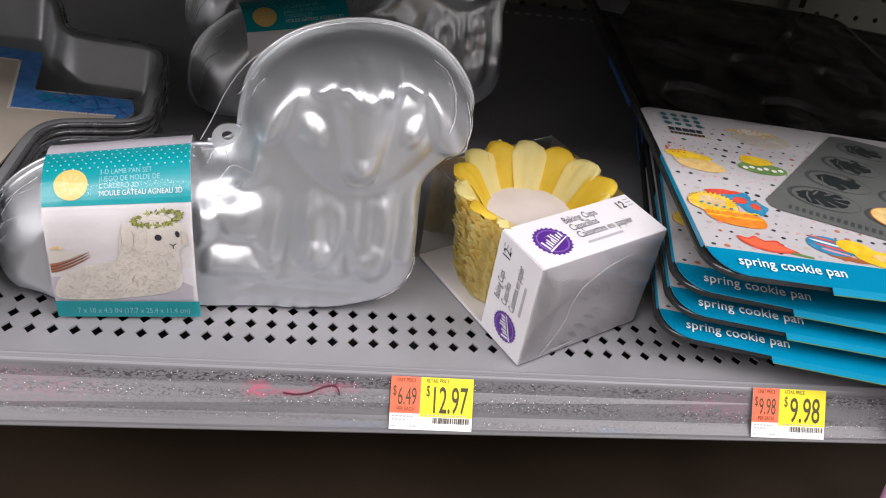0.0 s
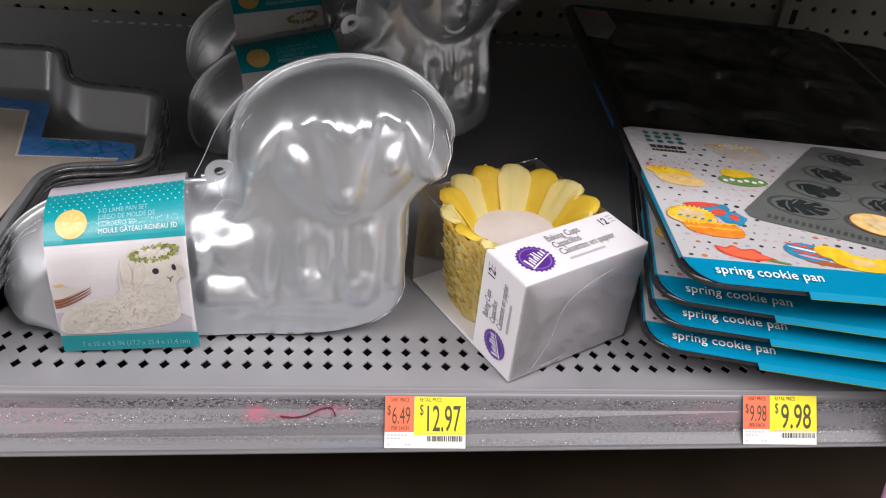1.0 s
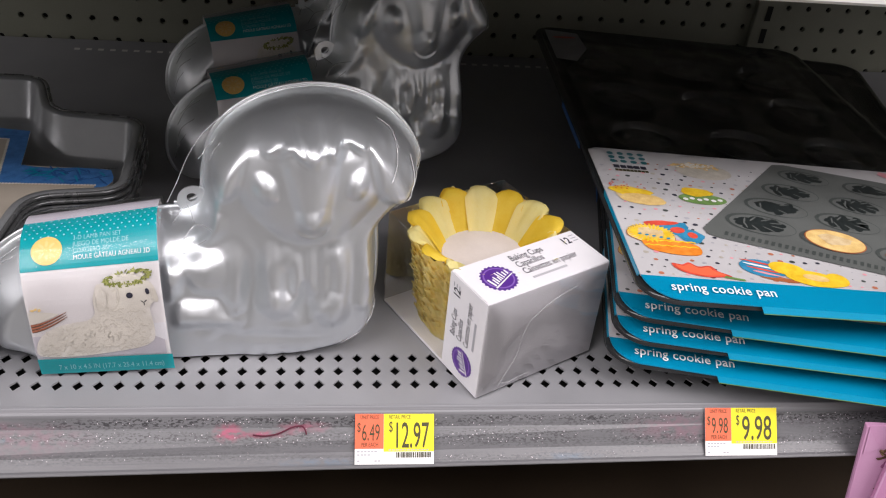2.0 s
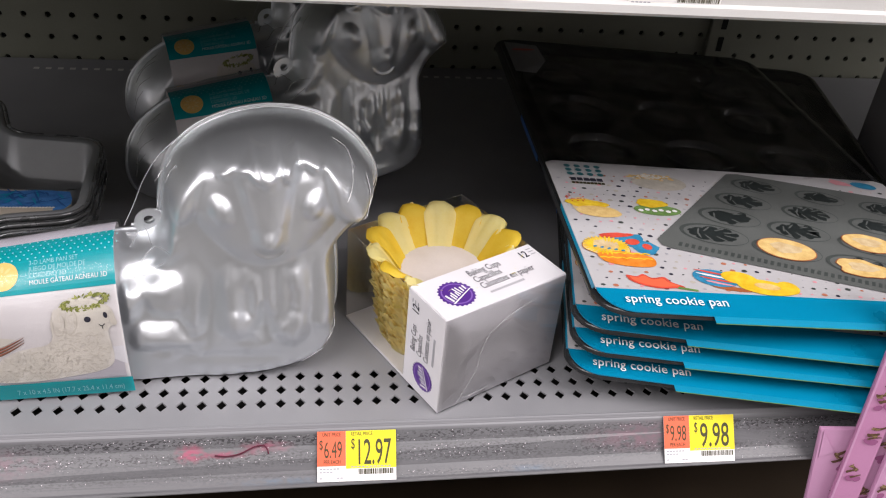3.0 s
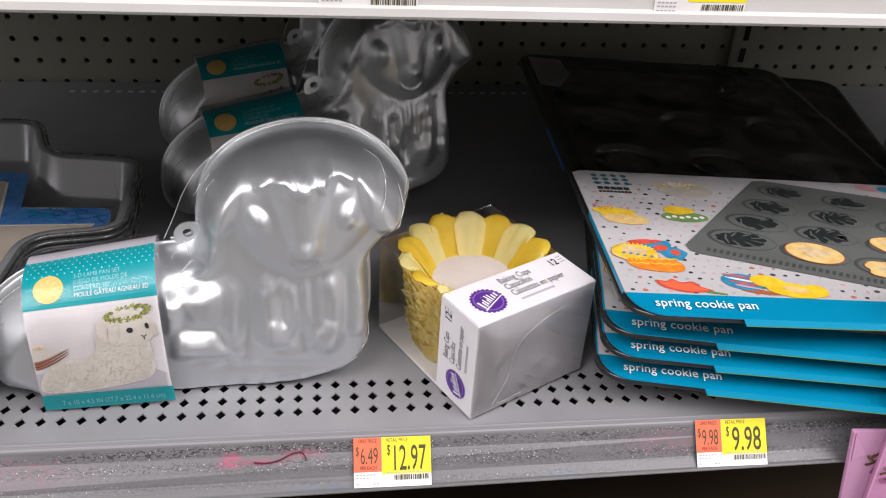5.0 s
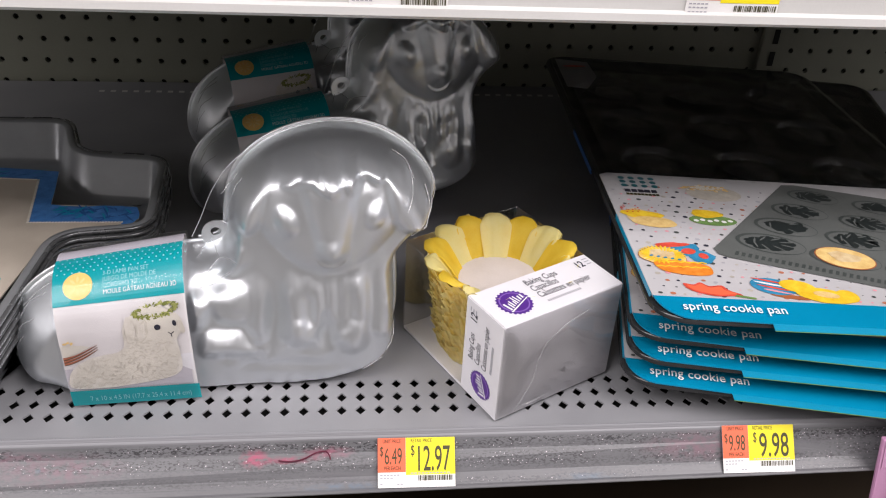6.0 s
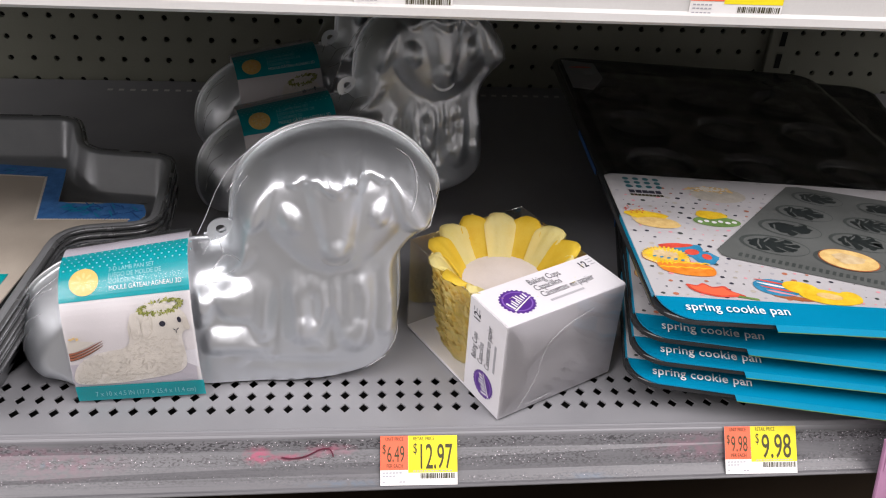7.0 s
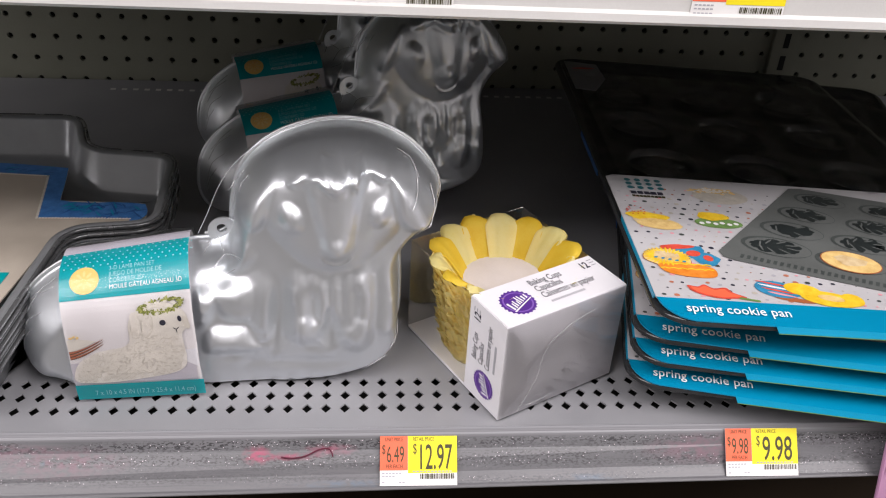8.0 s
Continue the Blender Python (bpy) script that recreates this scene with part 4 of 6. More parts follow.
    inked("picture_face", [ellipse(0.0668, 0.0585, 0.0125, 0.0100, 20, 8, 0.04, 2), ellipse(0.0725, 0.0520, 0.0055, 0.0042, 16, 0, 0.05, 4)], M["frost_light"], t, label_warp, 0.0011)
    inked("picture_ear", [ellipse(0.0545, 0.0560, 0.0036, 0.0092, 16, -12, 0.05, 3), ellipse(0.0800, 0.0565, 0.0020, 0.0050, 12, 14, 0.05, 5)], M["frost_mid"], t, label_warp, 0.00116)
    inked("picture_ear", [ellipse(0.0538, 0.0566, 0.0030, 0.0086, 16, -12, 0.05, 6), ellipse(0.0466, 0.0575, 0.0034, 0.0090, 14, 4, 0.06, 7)], M["frost"], t, label_warp, 0.00120)
    wreath, light_leaf = [], []
    for k in range(190):
        a = rng.uniform(0, 2 * math.pi)
        leaf = ellipse(0.0647 + 0.0135 * math.cos(a) + rng.gauss(0, 0.0010), 0.0694 + 0.0038 * math.sin(a) + 0.0016 * math.cos(a) + rng.gauss(0, 0.0008), rng.uniform(0.0007, 0.0016), 0.0005, 6, rng.uniform(0, 180), 0.15, k)
        (wreath if k % 3 else light_leaf).append(leaf)
    inked("picture_wreath", wreath, M["moss"], t, label_warp, 0.00126)
    inked("picture_wreath", light_leaf, M["moss_pale"], t, label_warp, 0.00130)
    inked("picture_buds", [ellipse(0.0647 + rng.uniform(-0.010, 0.010), 0.0700 + rng.uniform(-0.0018, 0.0022), 0.0016, 0.0009, 8, 0, 0.1, q) for q in range(18)], M["frost_light"], t, label_warp, 0.00134)
    inked("picture_sweets", [ellipse(0.0647, 0.0576, 0.0021, 0.0020, 14), ellipse(0.0760, 0.0596, 0.0013, 0.0021, 12, 12)] + [ellipse(0.0731 + da, 0.0522 + db, 0.0014, 0.0003, 8, turn) for da, db, turn in ((-0.0010, 0.0006, -35), (0.0010, 0.0008, 40), (0.0, -0.0010, 95))], M["ink"], t, label_warp, 0.00136)
    return t


def part_quads(name, quads, mat, parent, lift, label=""):
    return inked(name, quads, mat, parent, label_warp, lift, label)


pan1 = lamb_pan(pose(-0.118, 0.064, 0.0, -4.5, 0, 4), "shiny aluminium lamb cake pan wrapped in clear film with card band")
copy_thing(pan1, pose(-0.0315, 0.2910, 0.005, -13, 0, 13.5))
copy_thing(pan1, pose(-0.0505, 0.4150, 0.005, -12, 0, 13))


# ---- pack of paper baking cups ----
def cup_pack(m):
    """Open card tray and sleeve: u along the printed side, v towards the back."""
    t = thing("baking_cup_pack", m, "clear-windowed white carton of yellow flower-shaped paper baking cups", "food packaging")
    W, Dp, Hh, band = 0.100, 0.117, 0.0795, 0.040
    block("base_card", 0.0, W, 0.0, Dp, 0.0006, 0.0026, M["white"], t, "white base card")
    block("top_panel", 0.0, W, 0.0, band, Hh - 0.0008, Hh, M["white"], t, "white printed top strip", 0.0003)
    block("side_panel", -0.0004, 0.0004, 0.0, band, 0.0026, Hh - 0.0008, M["white"], t, "white printed side strip")
    block("front_panel", 0.0004, W, -0.0002, 0.0006, 0.0026, Hh - 0.0008, M["white"], t, "plain white panel behind creased film")
    fv, ff = [], []
    nx, nz = 26, 20
    for i in range(nx + 1):
        for j in range(nz + 1):
            u, z = W * i / nx, 0.001 + (Hh - 0.001) * j / nz
            e = min(i, nx - i, j, nz - j) / 4
            bulge = 0.002 * min(e, 1) + 0.0004 * min(e, 1) * math.sin(70 * u + 160 * z + 2 * math.sin(90 * u)) * math.sin(40 * u - 60 * z)
            fv.append((u, -0.0012 - max(bulge, 0), z))
    for i in range(nx):
        for j in range(nz):
            k = i * (nz + 1) + j
            ff.append((k, k + nz + 1, k + nz + 2, k + 1))
    mesh_ob("film_front", fv, ff, M["film_front"], t, "creased clear film", True)
    for pts in ([(0.034, 0.056), (0.029, 0.044), (0.026, 0.028), (0.013, 0.006)], [(0.034, 0.056), (0.050, 0.066), (0.070, 0.071)], [(0.014, 0.012), (0.022, 0.008), (0.040, 0.009)]):
        part("film_crease", tube_bm([(x, -0.0036, z) for x, z in spline(pts, 6, False)], 0.00011, 5), M["film_edge"], t)
    # clear cover over the cups: thin walls and top
    cover = thing_part("window", t)
    bm = bmesh.new()
    z0, z1 = 0.003, Hh - 0.0005
    q = [bm.verts.new(p) for p in ((0.0, band, z0), (0.0, Dp, z0), (0.0, Dp, z1), (0.0, band, z1), (W, Dp, z0), (W, Dp, z1), (W, 0.001, z0), (W, 0.001, z1), (W, band, z1))]
    for idx in ((0, 3, 2, 1), (1, 2, 5, 4), (4, 5, 7, 6)):
        bm.faces.new([q[i] for i in idx])
    me = cover.data
    bm.to_mesh(me)
    bm.free()
    me.materials.append(M["window"])
    part("window_edge", tube_bm([(0, band, z1), (0, Dp, z1), (W, Dp, z1), (W, band, z1)], 0.0004, 5), M["window"], t)
    part("window_edge", tube_bm([(0, Dp, z0), (0, Dp, z1)], 0.0004, 5), M["window"], t)

    def top_warp(u, v, lift):
        return (u, v, Hh + lift)

    def side_warp(u, v, lift):
        # u runs from the foot upwards, v from the front edge to the back
        return (-0.0004 - lift, v, u)

    for warp, ln, cx in ((top_warp, 0.100, 0.0), (side_warp, Hh, 0.0)):
        k = ln / 0.100
        flip = (lambda u, v, lf, w=warp: w(u, v, lf))
        bx, by = 0.0215 * k + (0.0 if warp is top_warp else 0.001), 0.0185
        r = 0.0125 * (1 if warp is top_warp else 0.86)
        scal = []
        for i in range(96):
            a = 2 * math.pi * i / 96
            rr = r * (1 + 0.06 * (1 if (i // 2) % 2 else -0.3))
            scal.append((bx + rr * math.cos(a) * 0.94, by + rr * math.sin(a)))
        inked("seal", [scal], M["purple"], t, flip, 0.00015, "scalloped purple seal")
        inked("seal_ring", [ellipse(bx, by, r * 0.82, r * 0.86, 36)], M["lilac"], t, flip, 0.00025)
        inked("seal_ring", [ellipse(bx, by, r * 0.74, r * 0.78, 36)], M["purple"], t, flip, 0.00035)
        ca, sa = math.cos(radians(24)), math.sin(radians(24))
        bars = []
        for x, low, tall, wd in ((-0.74, -0.26, 0.62, 0.13), (-0.52, -0.26, 0.44, 0.10), (-0.34, -0.22, 0.50, 0.10), (-0.16, -0.22, 0.34, 0.09), (0.00, -0.22, 0.62, 0.09), (0.17, -0.22, 0.56, 0.09), (0.35, -0.20, 0.36, 0.11), (0.56, -0.20, 0.34, 0.11)):
            corner = [(x, low), (x + wd, low), (x + wd + 0.12, low + tall), (x + 0.12, low + tall)]
            bars.append([(bx + r * (ca * p - sa * q), by + r * (sa * p + ca * q)) for p, q in corner])
        bars.append([(bx + r * (ca * p - sa * q), by + r * (sa * p + ca * q)) for p, q in ((-0.84, -0.40), (0.80, -0.36), (0.80, -0.30), (-0.84, -0.30))])
        inked("seal_mark", bars, M["white_ink"], t, flip, 0.0006, "plain pale bars")
        sq = 0.62 if warp is top_warp else 0.58
        tx = (0.040 if warp is top_warp else 0.0325)
        for w, y in (("Baking Cups", 0.0290), ("Capacillos", 0.0215), ("Caissettes en papier", 0.0140)):
            lettering("product_name", w, 0.0088 if warp is top_warp else 0.0076, (tx, y), M["ink"], t, flip, 0.0003, 0, sq, 0.0, 0.08)
        inked("small_print", [[(tx + 0.002 + i * 0.0018 * k, 0.0078), (tx + 0.0032 + i * 0.0018 * k, 0.0078), (tx + 0.0034 + i * 0.0018 * k, 0.0100), (tx + 0.0022 + i * 0.0018 * k, 0.0100)] for i in range(16)], M["ink_grey"], t, flip, 0.0002)
        nx2 = (0.0845 if warp is top_warp else 0.0635)
        lettering("count", "12", 0.0100, (nx2, 0.0278), M["ink"], t, flip, 0.0002, 0, 0.72, 0.0002)
        inked("small_print", [[(nx2 + 0.0088 * k, 0.0345 - i * 0.0030), (nx2 + 0.0128 * k, 0.0345 - i * 0.0030), (nx2 + 0.0128 * k, 0.0354 - i * 0.0030), (nx2 + 0.0088 * k, 0.0354 - i * 0.0030)] for i in range(3)], M["ink_grey"], t, flip, 0.0002)
    # nested cups: fluted petals
    cu, cv = 0.0490, 0.0685
    NP = 14

    def petal(a0, z0, spread, tall, seed, rag):
        rng = random.Random(seed)
        v, f = [], []
        nr, nc = 9, 9
        half = math.pi / NP * 1.30
        ph = rng.uniform(0, 6)
        for i in range(nr):
            s = i / (nr - 1)
            r = 0.0290 + (spread - 0.0290) * (s ** 0.95) + 0.0012 * math.sin(seed * 2.3) * (1 - s)
            z = z0 + tall * (1 - (1 - s) ** 1.6) - 0.006 * s ** 4
            for j in range(nc):
                c = (j / (nc - 1)) * 2 - 1
                ca = c * half * (1 - 0.22 * s ** 4 * abs(c))
                tip = 1 - 0.17 * abs(c) ** 2.6 * s ** 2
                rr = r * tip + 0.0005 * math.sin(7 * c + ph) * s + rag * math.sin(11 * c + ph + 5 * s) * s
                zz = z - 0.0042 * (c * c) * s + 0.0012 * math.cos(2.6 * math.pi * c) * s * (1 - s) * 2 + 0.0004 * math.sin(9 * c + 4 * s + ph)
                v.append((cu + rr * math.cos(a0 + ca), cv + rr * math.sin(a0 + ca), zz))
        for i in range(nr - 1):
            for j in range(nc - 1):
                k = i * nc + j
                f.append((k, k + nc, k + nc + 1, k + 1))
        return v, f

    for level in range(27):
        drop = 0.0027 * level
        rng = random.Random(level + 3)
        ph = [rng.uniform(0, 6.28) for _ in range(4)]
        if level == 0:
            dv2 = [(cu + 0.0335 * math.cos(2 * math.pi * i / 28), cv + 0.0335 * math.sin(2 * math.pi * i / 28), 0.0575) for i in range(28)]
            cup = mesh_ob("baking_cup", dv2, [tuple(range(28))], M["cup_floor"], t, "topmost paper cup with a pale floor")
            for p in range(NP):
                v, f = petal(2 * math.pi * (p + 0.3) / NP, 0.0550, 0.0560, 0.0315, p, 0.0)
                v = [(x, y, min(z, 0.0735) if y < 0.043 else z) for x, y, z in v]
                mesh_ob("petal", v, f, M["petal_a" if p % 2 else "petal_b"], cup, "bright yellow petal" if p % 2 else "pale yellow petal", True)
            continue
        n, prof = 224, ((0.036, 0.000), (0.0440, 0.0100), (0.0480, 0.0175), (0.0502, 0.0230), (0.0514, 0.0256), (0.0520, 0.0270))
        v, f = [], []
        for k, (r0, zz) in enumerate(prof):
            w = k / (len(prof) - 1)
            for i in range(n):
                a = 2 * math.pi * i / n
                lobe = abs(math.sin(7 * (a - 0.3 * 2 * math.pi / NP) + math.pi / 2 + 0.06 * ph[0]))
                wave = 1.5 * lobe + math.sin(31 * a + ph[1]) * 0.45 + math.sin(53 * a + ph[2]) * 0.35 + math.sin(17 * a + ph[0]) * 0.4 + math.sin(5 * a + ph[3]) * 0.35
                r = r0 * (0.985 - 0.0070 * level) + w * (0.0019 * wave + 0.0007 * math.sin(19 * a + ph[3]))
                v.append((cu + r * math.cos(a), cv + r * math.sin(a), max(0.0520 - drop + zz + w * w * (0.0019 * wave - 0.0012 * math.sin(43 * a + ph[0])), 0.0032)))
        for k in range(len(prof) - 1):
            f += [(k * n + i, k * n + (i + 1) % n, (k + 1) * n + (i + 1) % n, (k + 1) * n + i) for i in range(n)]
        mesh_ob("baking_cup", v, f, M["petal_b" if level % 4 == 2 else "cup_side"], t, "ruffled yellow paper cup in the nest", True)
    return t


def thing_part(name, parent):
    me = bpy.data.meshes.new(name)
    ob = new(name, me)
    ob.parent = parent
    return ob


cup_pack(pose(0.077, -0.0150, 0.0006, 0, 0, 28.5))


# ---- cookie pans with card sleeves ----
def tray(name, outline, depth, mat, parent, wall=0.012, rim=0.003, floor_drop=0.0):
    """A pressed tray: rolled rim, sloping walls and floor, with thickness. outline at rim height z = 0."""
    c = np.mean(np.array(outline), 0)

    def inset(k):
        P = np.array(outline)
        nx = np.roll(P, -1, 0) - np.roll(P, 1, 0)
        n = np.stack([-nx[:, 1], nx[:, 0]], 1)
        n /= np.maximum(np.linalg.norm(n, axis=1, keepdims=True), 1e-9)
        return P + n * k

    rings = [(inset(-0.0004), -0.0035), (inset(0.0), -0.0015), (inset(0.0010), 0.0), (inset(0.0030), 0.0002), (inset(0.0060), -0.0003), (inset(0.0075), -0.0020),
             (inset(0.0075 + wall * 0.8), -depth + 0.003), (inset(0.0075 + wall * 1.15), -depth + 0.0005), (inset(0.0075 + wall * 1.7), -depth)]
    low = [(inset(0.0075 + wall * 1.7), -depth - 0.0008), (inset(0.0065 + wall * 1.1), -depth - 0.0006), (inset(0.0065 + wall * 0.7), -depth + 0.0025), (inset(0.0062), -0.0030), (inset(0.0010), -0.0012)]
    n = len(outline)
    v, f = [], []
    for P, z in rings + low:
        v += [(x, y, z) for x, y in P]
    R = len(rings)
    for i in range(R - 1):
        f += [(i * n + j, i * n + (j + 1) % n, (i + 1) * n + (j + 1) % n, (i + 1) * n + j) for j in range(n)]
    f.append(tuple((R - 1) * n + j for j in range(n)))
    f.append(tuple(R * n + j for j in range(n))[::-1])
    for i in range(R, R + len(low) - 1):
        f += [(i * n + j, i * n + (j + 1) % n, (i + 1) * n + (j + 1) % n, (i + 1) * n + j) for j in range(n)]
    return mesh_ob(name, v, f, mat, parent, "", True)


PAN_W, PAN_D = 0.291, 0.505
CARD_D = 0.200
CARD_Z = 0.0030


def cavity(cx, cy, kind, parent):
    """A pressed hollow of a cookie pan: ring lip and a shaped bottom."""
    v, f = [], []
    n, rr = 32, 0.031
    prof = [(1.0, 0.0004), (0.97, 0.0012), (0.92, 0.0004), (0.86, -0.006), (0.80, -0.0075)]
    for s, z in prof:
        for i in range(n):
            a = 2 * math.pi * i / n
            v.append((cx + rr * s * math.cos(a) * 1.05, cy + rr * s * math.sin(a), z - 0.001))
    for i in range(len(prof) - 1):
        f += [(i * n + j, i * n + (j + 1) % n, (i + 1) * n + (j + 1) % n, (i + 1) * n + j) for j in range(n)]
    k = (len(prof) - 1) * n
    # embossed figure
    rng = random.Random(kind)
    lobes = (5, 3, 4, 6)[kind % 4]
    prev = [k + j for j in range(n)]
    for s, z in ((0.62, -0.0075), (0.50, -0.0030), (0.30, -0.0018), (0.12, -0.0040)):
        cur = []
        for i in range(n):
            a = 2 * math.pi * i / n
            q = s * (1 + 0.22 * math.cos(lobes * a + kind)) * rr
            cur.append(len(v))
            v.append((cx + q * math.cos(a) * 1.05, cy + q * math.sin(a), z))
        f += [(prev[j], prev[(j + 1) % n], cur[(j + 1) % n], cur[j]) for j in range(n)]
        prev = cur
    f.append(tuple(prev))
    return mesh_ob("cavity", v, f, M["cavity"], parent, "", True)


def cookie_pan(m, rich=True):
    t = thing("cookie_pan", m, "dark nonstick cookie pan in a white and blue printed card sleeve", "baking pan", "stacked cookie pans")
    ol = rounded(PAN_W, PAN_D, 0.024, 8, PAN_W / 2, PAN_D / 2)
    tray("pan_body", ol, 0.0110, M["nonstick"], t)
    part("pan_well", block_bm(0.040, PAN_W - 0.040, 0.045, PAN_D - 0.040, -0.0283, -0.0100, 0.004), M["nonstick"], t, "pressed hollows underneath")
    block("pan_floor", 0.02, PAN_W - 0.02, 0.02, PAN_D - 0.02, -0.0075, -0.0065, M["nonstick"], t)
    for i in range(3):
        for j in range(3):
            cavity(0.060 + i * 0.084, 0.238 + j * 0.087, i * 2 + j, t)
    # sleeve: top card, blue band, front fold beside the bare corner, side folds
    z = CARD_Z
    slab("sleeve_card", [(0.002, 0.020), (PAN_W - 0.004, 0.020), (PAN_W - 0.004, CARD_D - 0.004), (PAN_W - 0.010, CARD_D), (0.008, CARD_D), (0.002, CARD_D - 0.004)], z - 0.0008, z, M["sleeve_white"], t, "white card printed with cookies")
    arc = [(0.0022 + 0.0225 * (1 - math.sin(a)), -0.0006 + 0.0212 * (1 - math.cos(a))) for a in np.linspace(0.1, math.pi / 2, 8)]
    band = [(0.002, 0.020)] + arc[::-1] + [(0.075, -0.0015), (PAN_W - 0.003, -0.0015), (PAN_W - 0.003, 0.020)]
    bandp = [(x, y, z + 0.0004 - 0.0022 * (1 - y / 0.02) ** 2) for x, y in band]
    nb = len(bandp)
    mesh_ob("sleeve_band", bandp + [(x, y, zz - 0.0008) for x, y, zz in bandp], [tuple(range(nb)), tuple(range(nb, 2 * nb))[::-1]] + [(i, nb + i, nb + (i + 1) % nb, (i + 1) % nb) for i in range(nb)], M["blue"], t, "cyan band with white lettering")
    fold = [(0.072, -0.0020, z - 0.0022), (PAN_W - 0.003, -0.0020, z - 0.0022), (PAN_W - 0.004, -0.0036, z - 0.0060), (0.074, -0.0036, z - 0.0060)]
    mesh_ob("sleeve_fold", fold + [(x, y + 0.0009, zz) for x, y, zz in fold], [(3, 2, 1, 0), (4, 5, 6, 7), (0, 1, 5, 4), (1, 2, 6, 5), (2, 3, 7, 6), (3, 0, 4, 7)], M["blue_fold"], t, "folded cyan front flap")
    block("sleeve_edge", 0.074, PAN_W - 0.004, -0.0039, -0.0031, z - 0.0064, z - 0.0061, M["p_green"], t)
    side = [(0.0015, 0.022, z - 0.0006), (0.0015, 0.130, z - 0.0006), (0.0003, 0.122, z - 0.0075), (0.0003, 0.026, z - 0.0075)]
    mesh_ob("sleeve_side", side + [(x + 0.0008, y, zz) for x, y, zz in side], [(3, 2, 1, 0), (4, 5, 6, 7), (0, 1, 5, 4), (1, 2, 6, 5), (2, 3, 7, 6), (3, 0, 4, 7)], M["blue_fold"], t, "folded cyan side flap")

    block("side_flap", -0.0006, 0.0006, 0.215, 0.300, -0.0060, -0.0020, M["blue_deep"], t, "blue card flap along the bare pan")
    # white card end, dimmed by the grey colour it is given
    slab("tail_card", [(0.010, 0.405), (0.030, 0.402), (0.046, 0.440), (0.044, 0.485), (0.010, 0.490)], 0.0008, 0.0014, M["carton_shade"], t, "end of the white card under film, dimmed in colour")
    inked("tail_print", [ellipse(0.027, 0.468, 0.013, 0.0030, 14, 10)], M["p_red"], t, flat_warp, 0.0018)

    def bw(u, v, lift):
        return (u, v, z + 0.0004 - 0.0022 * (1 - max(min(v, 0.02), -0.0015) / 0.02) ** 2 + lift)

    lettering("pan_name", "spring cookie pan", 0.0104, (0.0180, 0.0062), M["white_ink"], t, bw, 0.0008, 0, 0.86, 0.0001, 0, "LEFT", "", 1.04)

    def cw(u, v, lift):
        return (u, v, z + lift)

    rng = random.Random(11)
    dots = {"ink_grey": [], "p_peach": [], "p_pink": [], "pan_print_mid": [], "ink": [], "p_bowl": []}
    for i in range(34):
        for j in range(20):
            x, y = 0.008 + i * 0.0082 + (j % 2) * 0.0041 + rng.uniform(-0.001, 0.001), 0.024 + j * 0.0081 + rng.uniform(-0.001, 0.001)
            if x > PAN_W - 0.008 or y > CARD_D - 0.006:
                continue
            r = rng.choice((0.0005, 0.0008, 0.0011, 0.0014, 0.0018))
            dots[rng.choice(list(dots))].append(ellipse(x, y, r * 1.1, r * 0.9, 8))
    for k, pl in dots.items():
        tagged(inked("confetti", pl, M[k], t, cw, 0.0002), kind="stuff")
    # brand block: grid of dots over two bars
    inked("brand_dots", [ellipse(0.0180 + i * 0.0080, 0.1915 - j * 0.0068, 0.0026, 0.0026, 10) for i in range(4) for j in range(3)], M["brand_teal"], t, cw, 0.0004)
    for y, hgt, n, wd, mt in ((0.1665, 0.0050, 5, 0.0052, "ink"), (0.1615, 0.0032, 9, 0.0029, "tag_ink")):
        inked("brand_bars", [[(0.0165 + i * wd, y), (0.0165 + (i + 0.84) * wd, y), (0.0165 + (i + 0.84) * wd, y + hgt), (0.0165 + i * wd, y + hgt)] for i in range(n)], M[mt], t, cw, 0.0004)
    if not rich:
        return t
    def at(du, dv, mid=0.0, narrow=1.0):
        return lambda u, v, lift: cw(max(mid + (u - mid) * narrow + du, 0.0035), v + dv, lift)

    def P(name, polys, mat, parent, warp, lift, label=""):
        return inked(name, polys, mat, parent, warp, lift, label)

    # bowl of popcorn
    P("picture_bowl", [ellipse(0.090, 0.144, 0.022, 0.013, 24)], M["p_bowl"], t, at(-0.0030, 0.027), 0.0004)
    P("picture_popcorn", [ellipse(0.087 + rng.gauss(0, 0.0070), 0.153 + rng.gauss(0, 0.0020), 0.0018, 0.0013, 6, 0, 0.1, q) for q in range(130)], M["cookie"], t, at(-0.0030, 0.027), 0.0005)
    P("picture_popcorn", [ellipse(0.087 + rng.gauss(0, 0.0070), 0.153 + rng.gauss(0, 0.0020), 0.0012, 0.0009, 6) for q in range(70)], M["frost_light"], t, at(-0.0030, 0.027), 0.0006)
    # chick biscuits
    P("picture_biscuit", [ellipse(0.034, 0.115, 0.017, 0.0075, 24, -8, 0.03, 4), ellipse(0.027, 0.124, 0.009, 0.008, 18, 0, 0.05, 8)], M["cookie_pale"], t, at(-0.0090, 0.0070), 0.0004)
    P("picture_biscuit", [ellipse(0.030, 0.1225, 0.016, 0.0065, 24, -6, 0.05, 2)], M["p_yellow"], t, at(-0.0090, 0.0070), 0.00045)
    P("picture_sprinkles", [ellipse(0.023 + rng.gauss(0, 0.006), 0.130 + rng.gauss(0, 0.003), 0.0008, 0.0007, 6) for q in range(22)], M["p_red"], t, at(-0.0090, 0.0070), 0.0006)
    P("picture_biscuit", [ellipse(0.036, 0.1115, 0.0165, 0.0080, 22, -6, 0.02, 9)], M["cookie"], t, at(-0.0090, 0.0070), 0.0005)
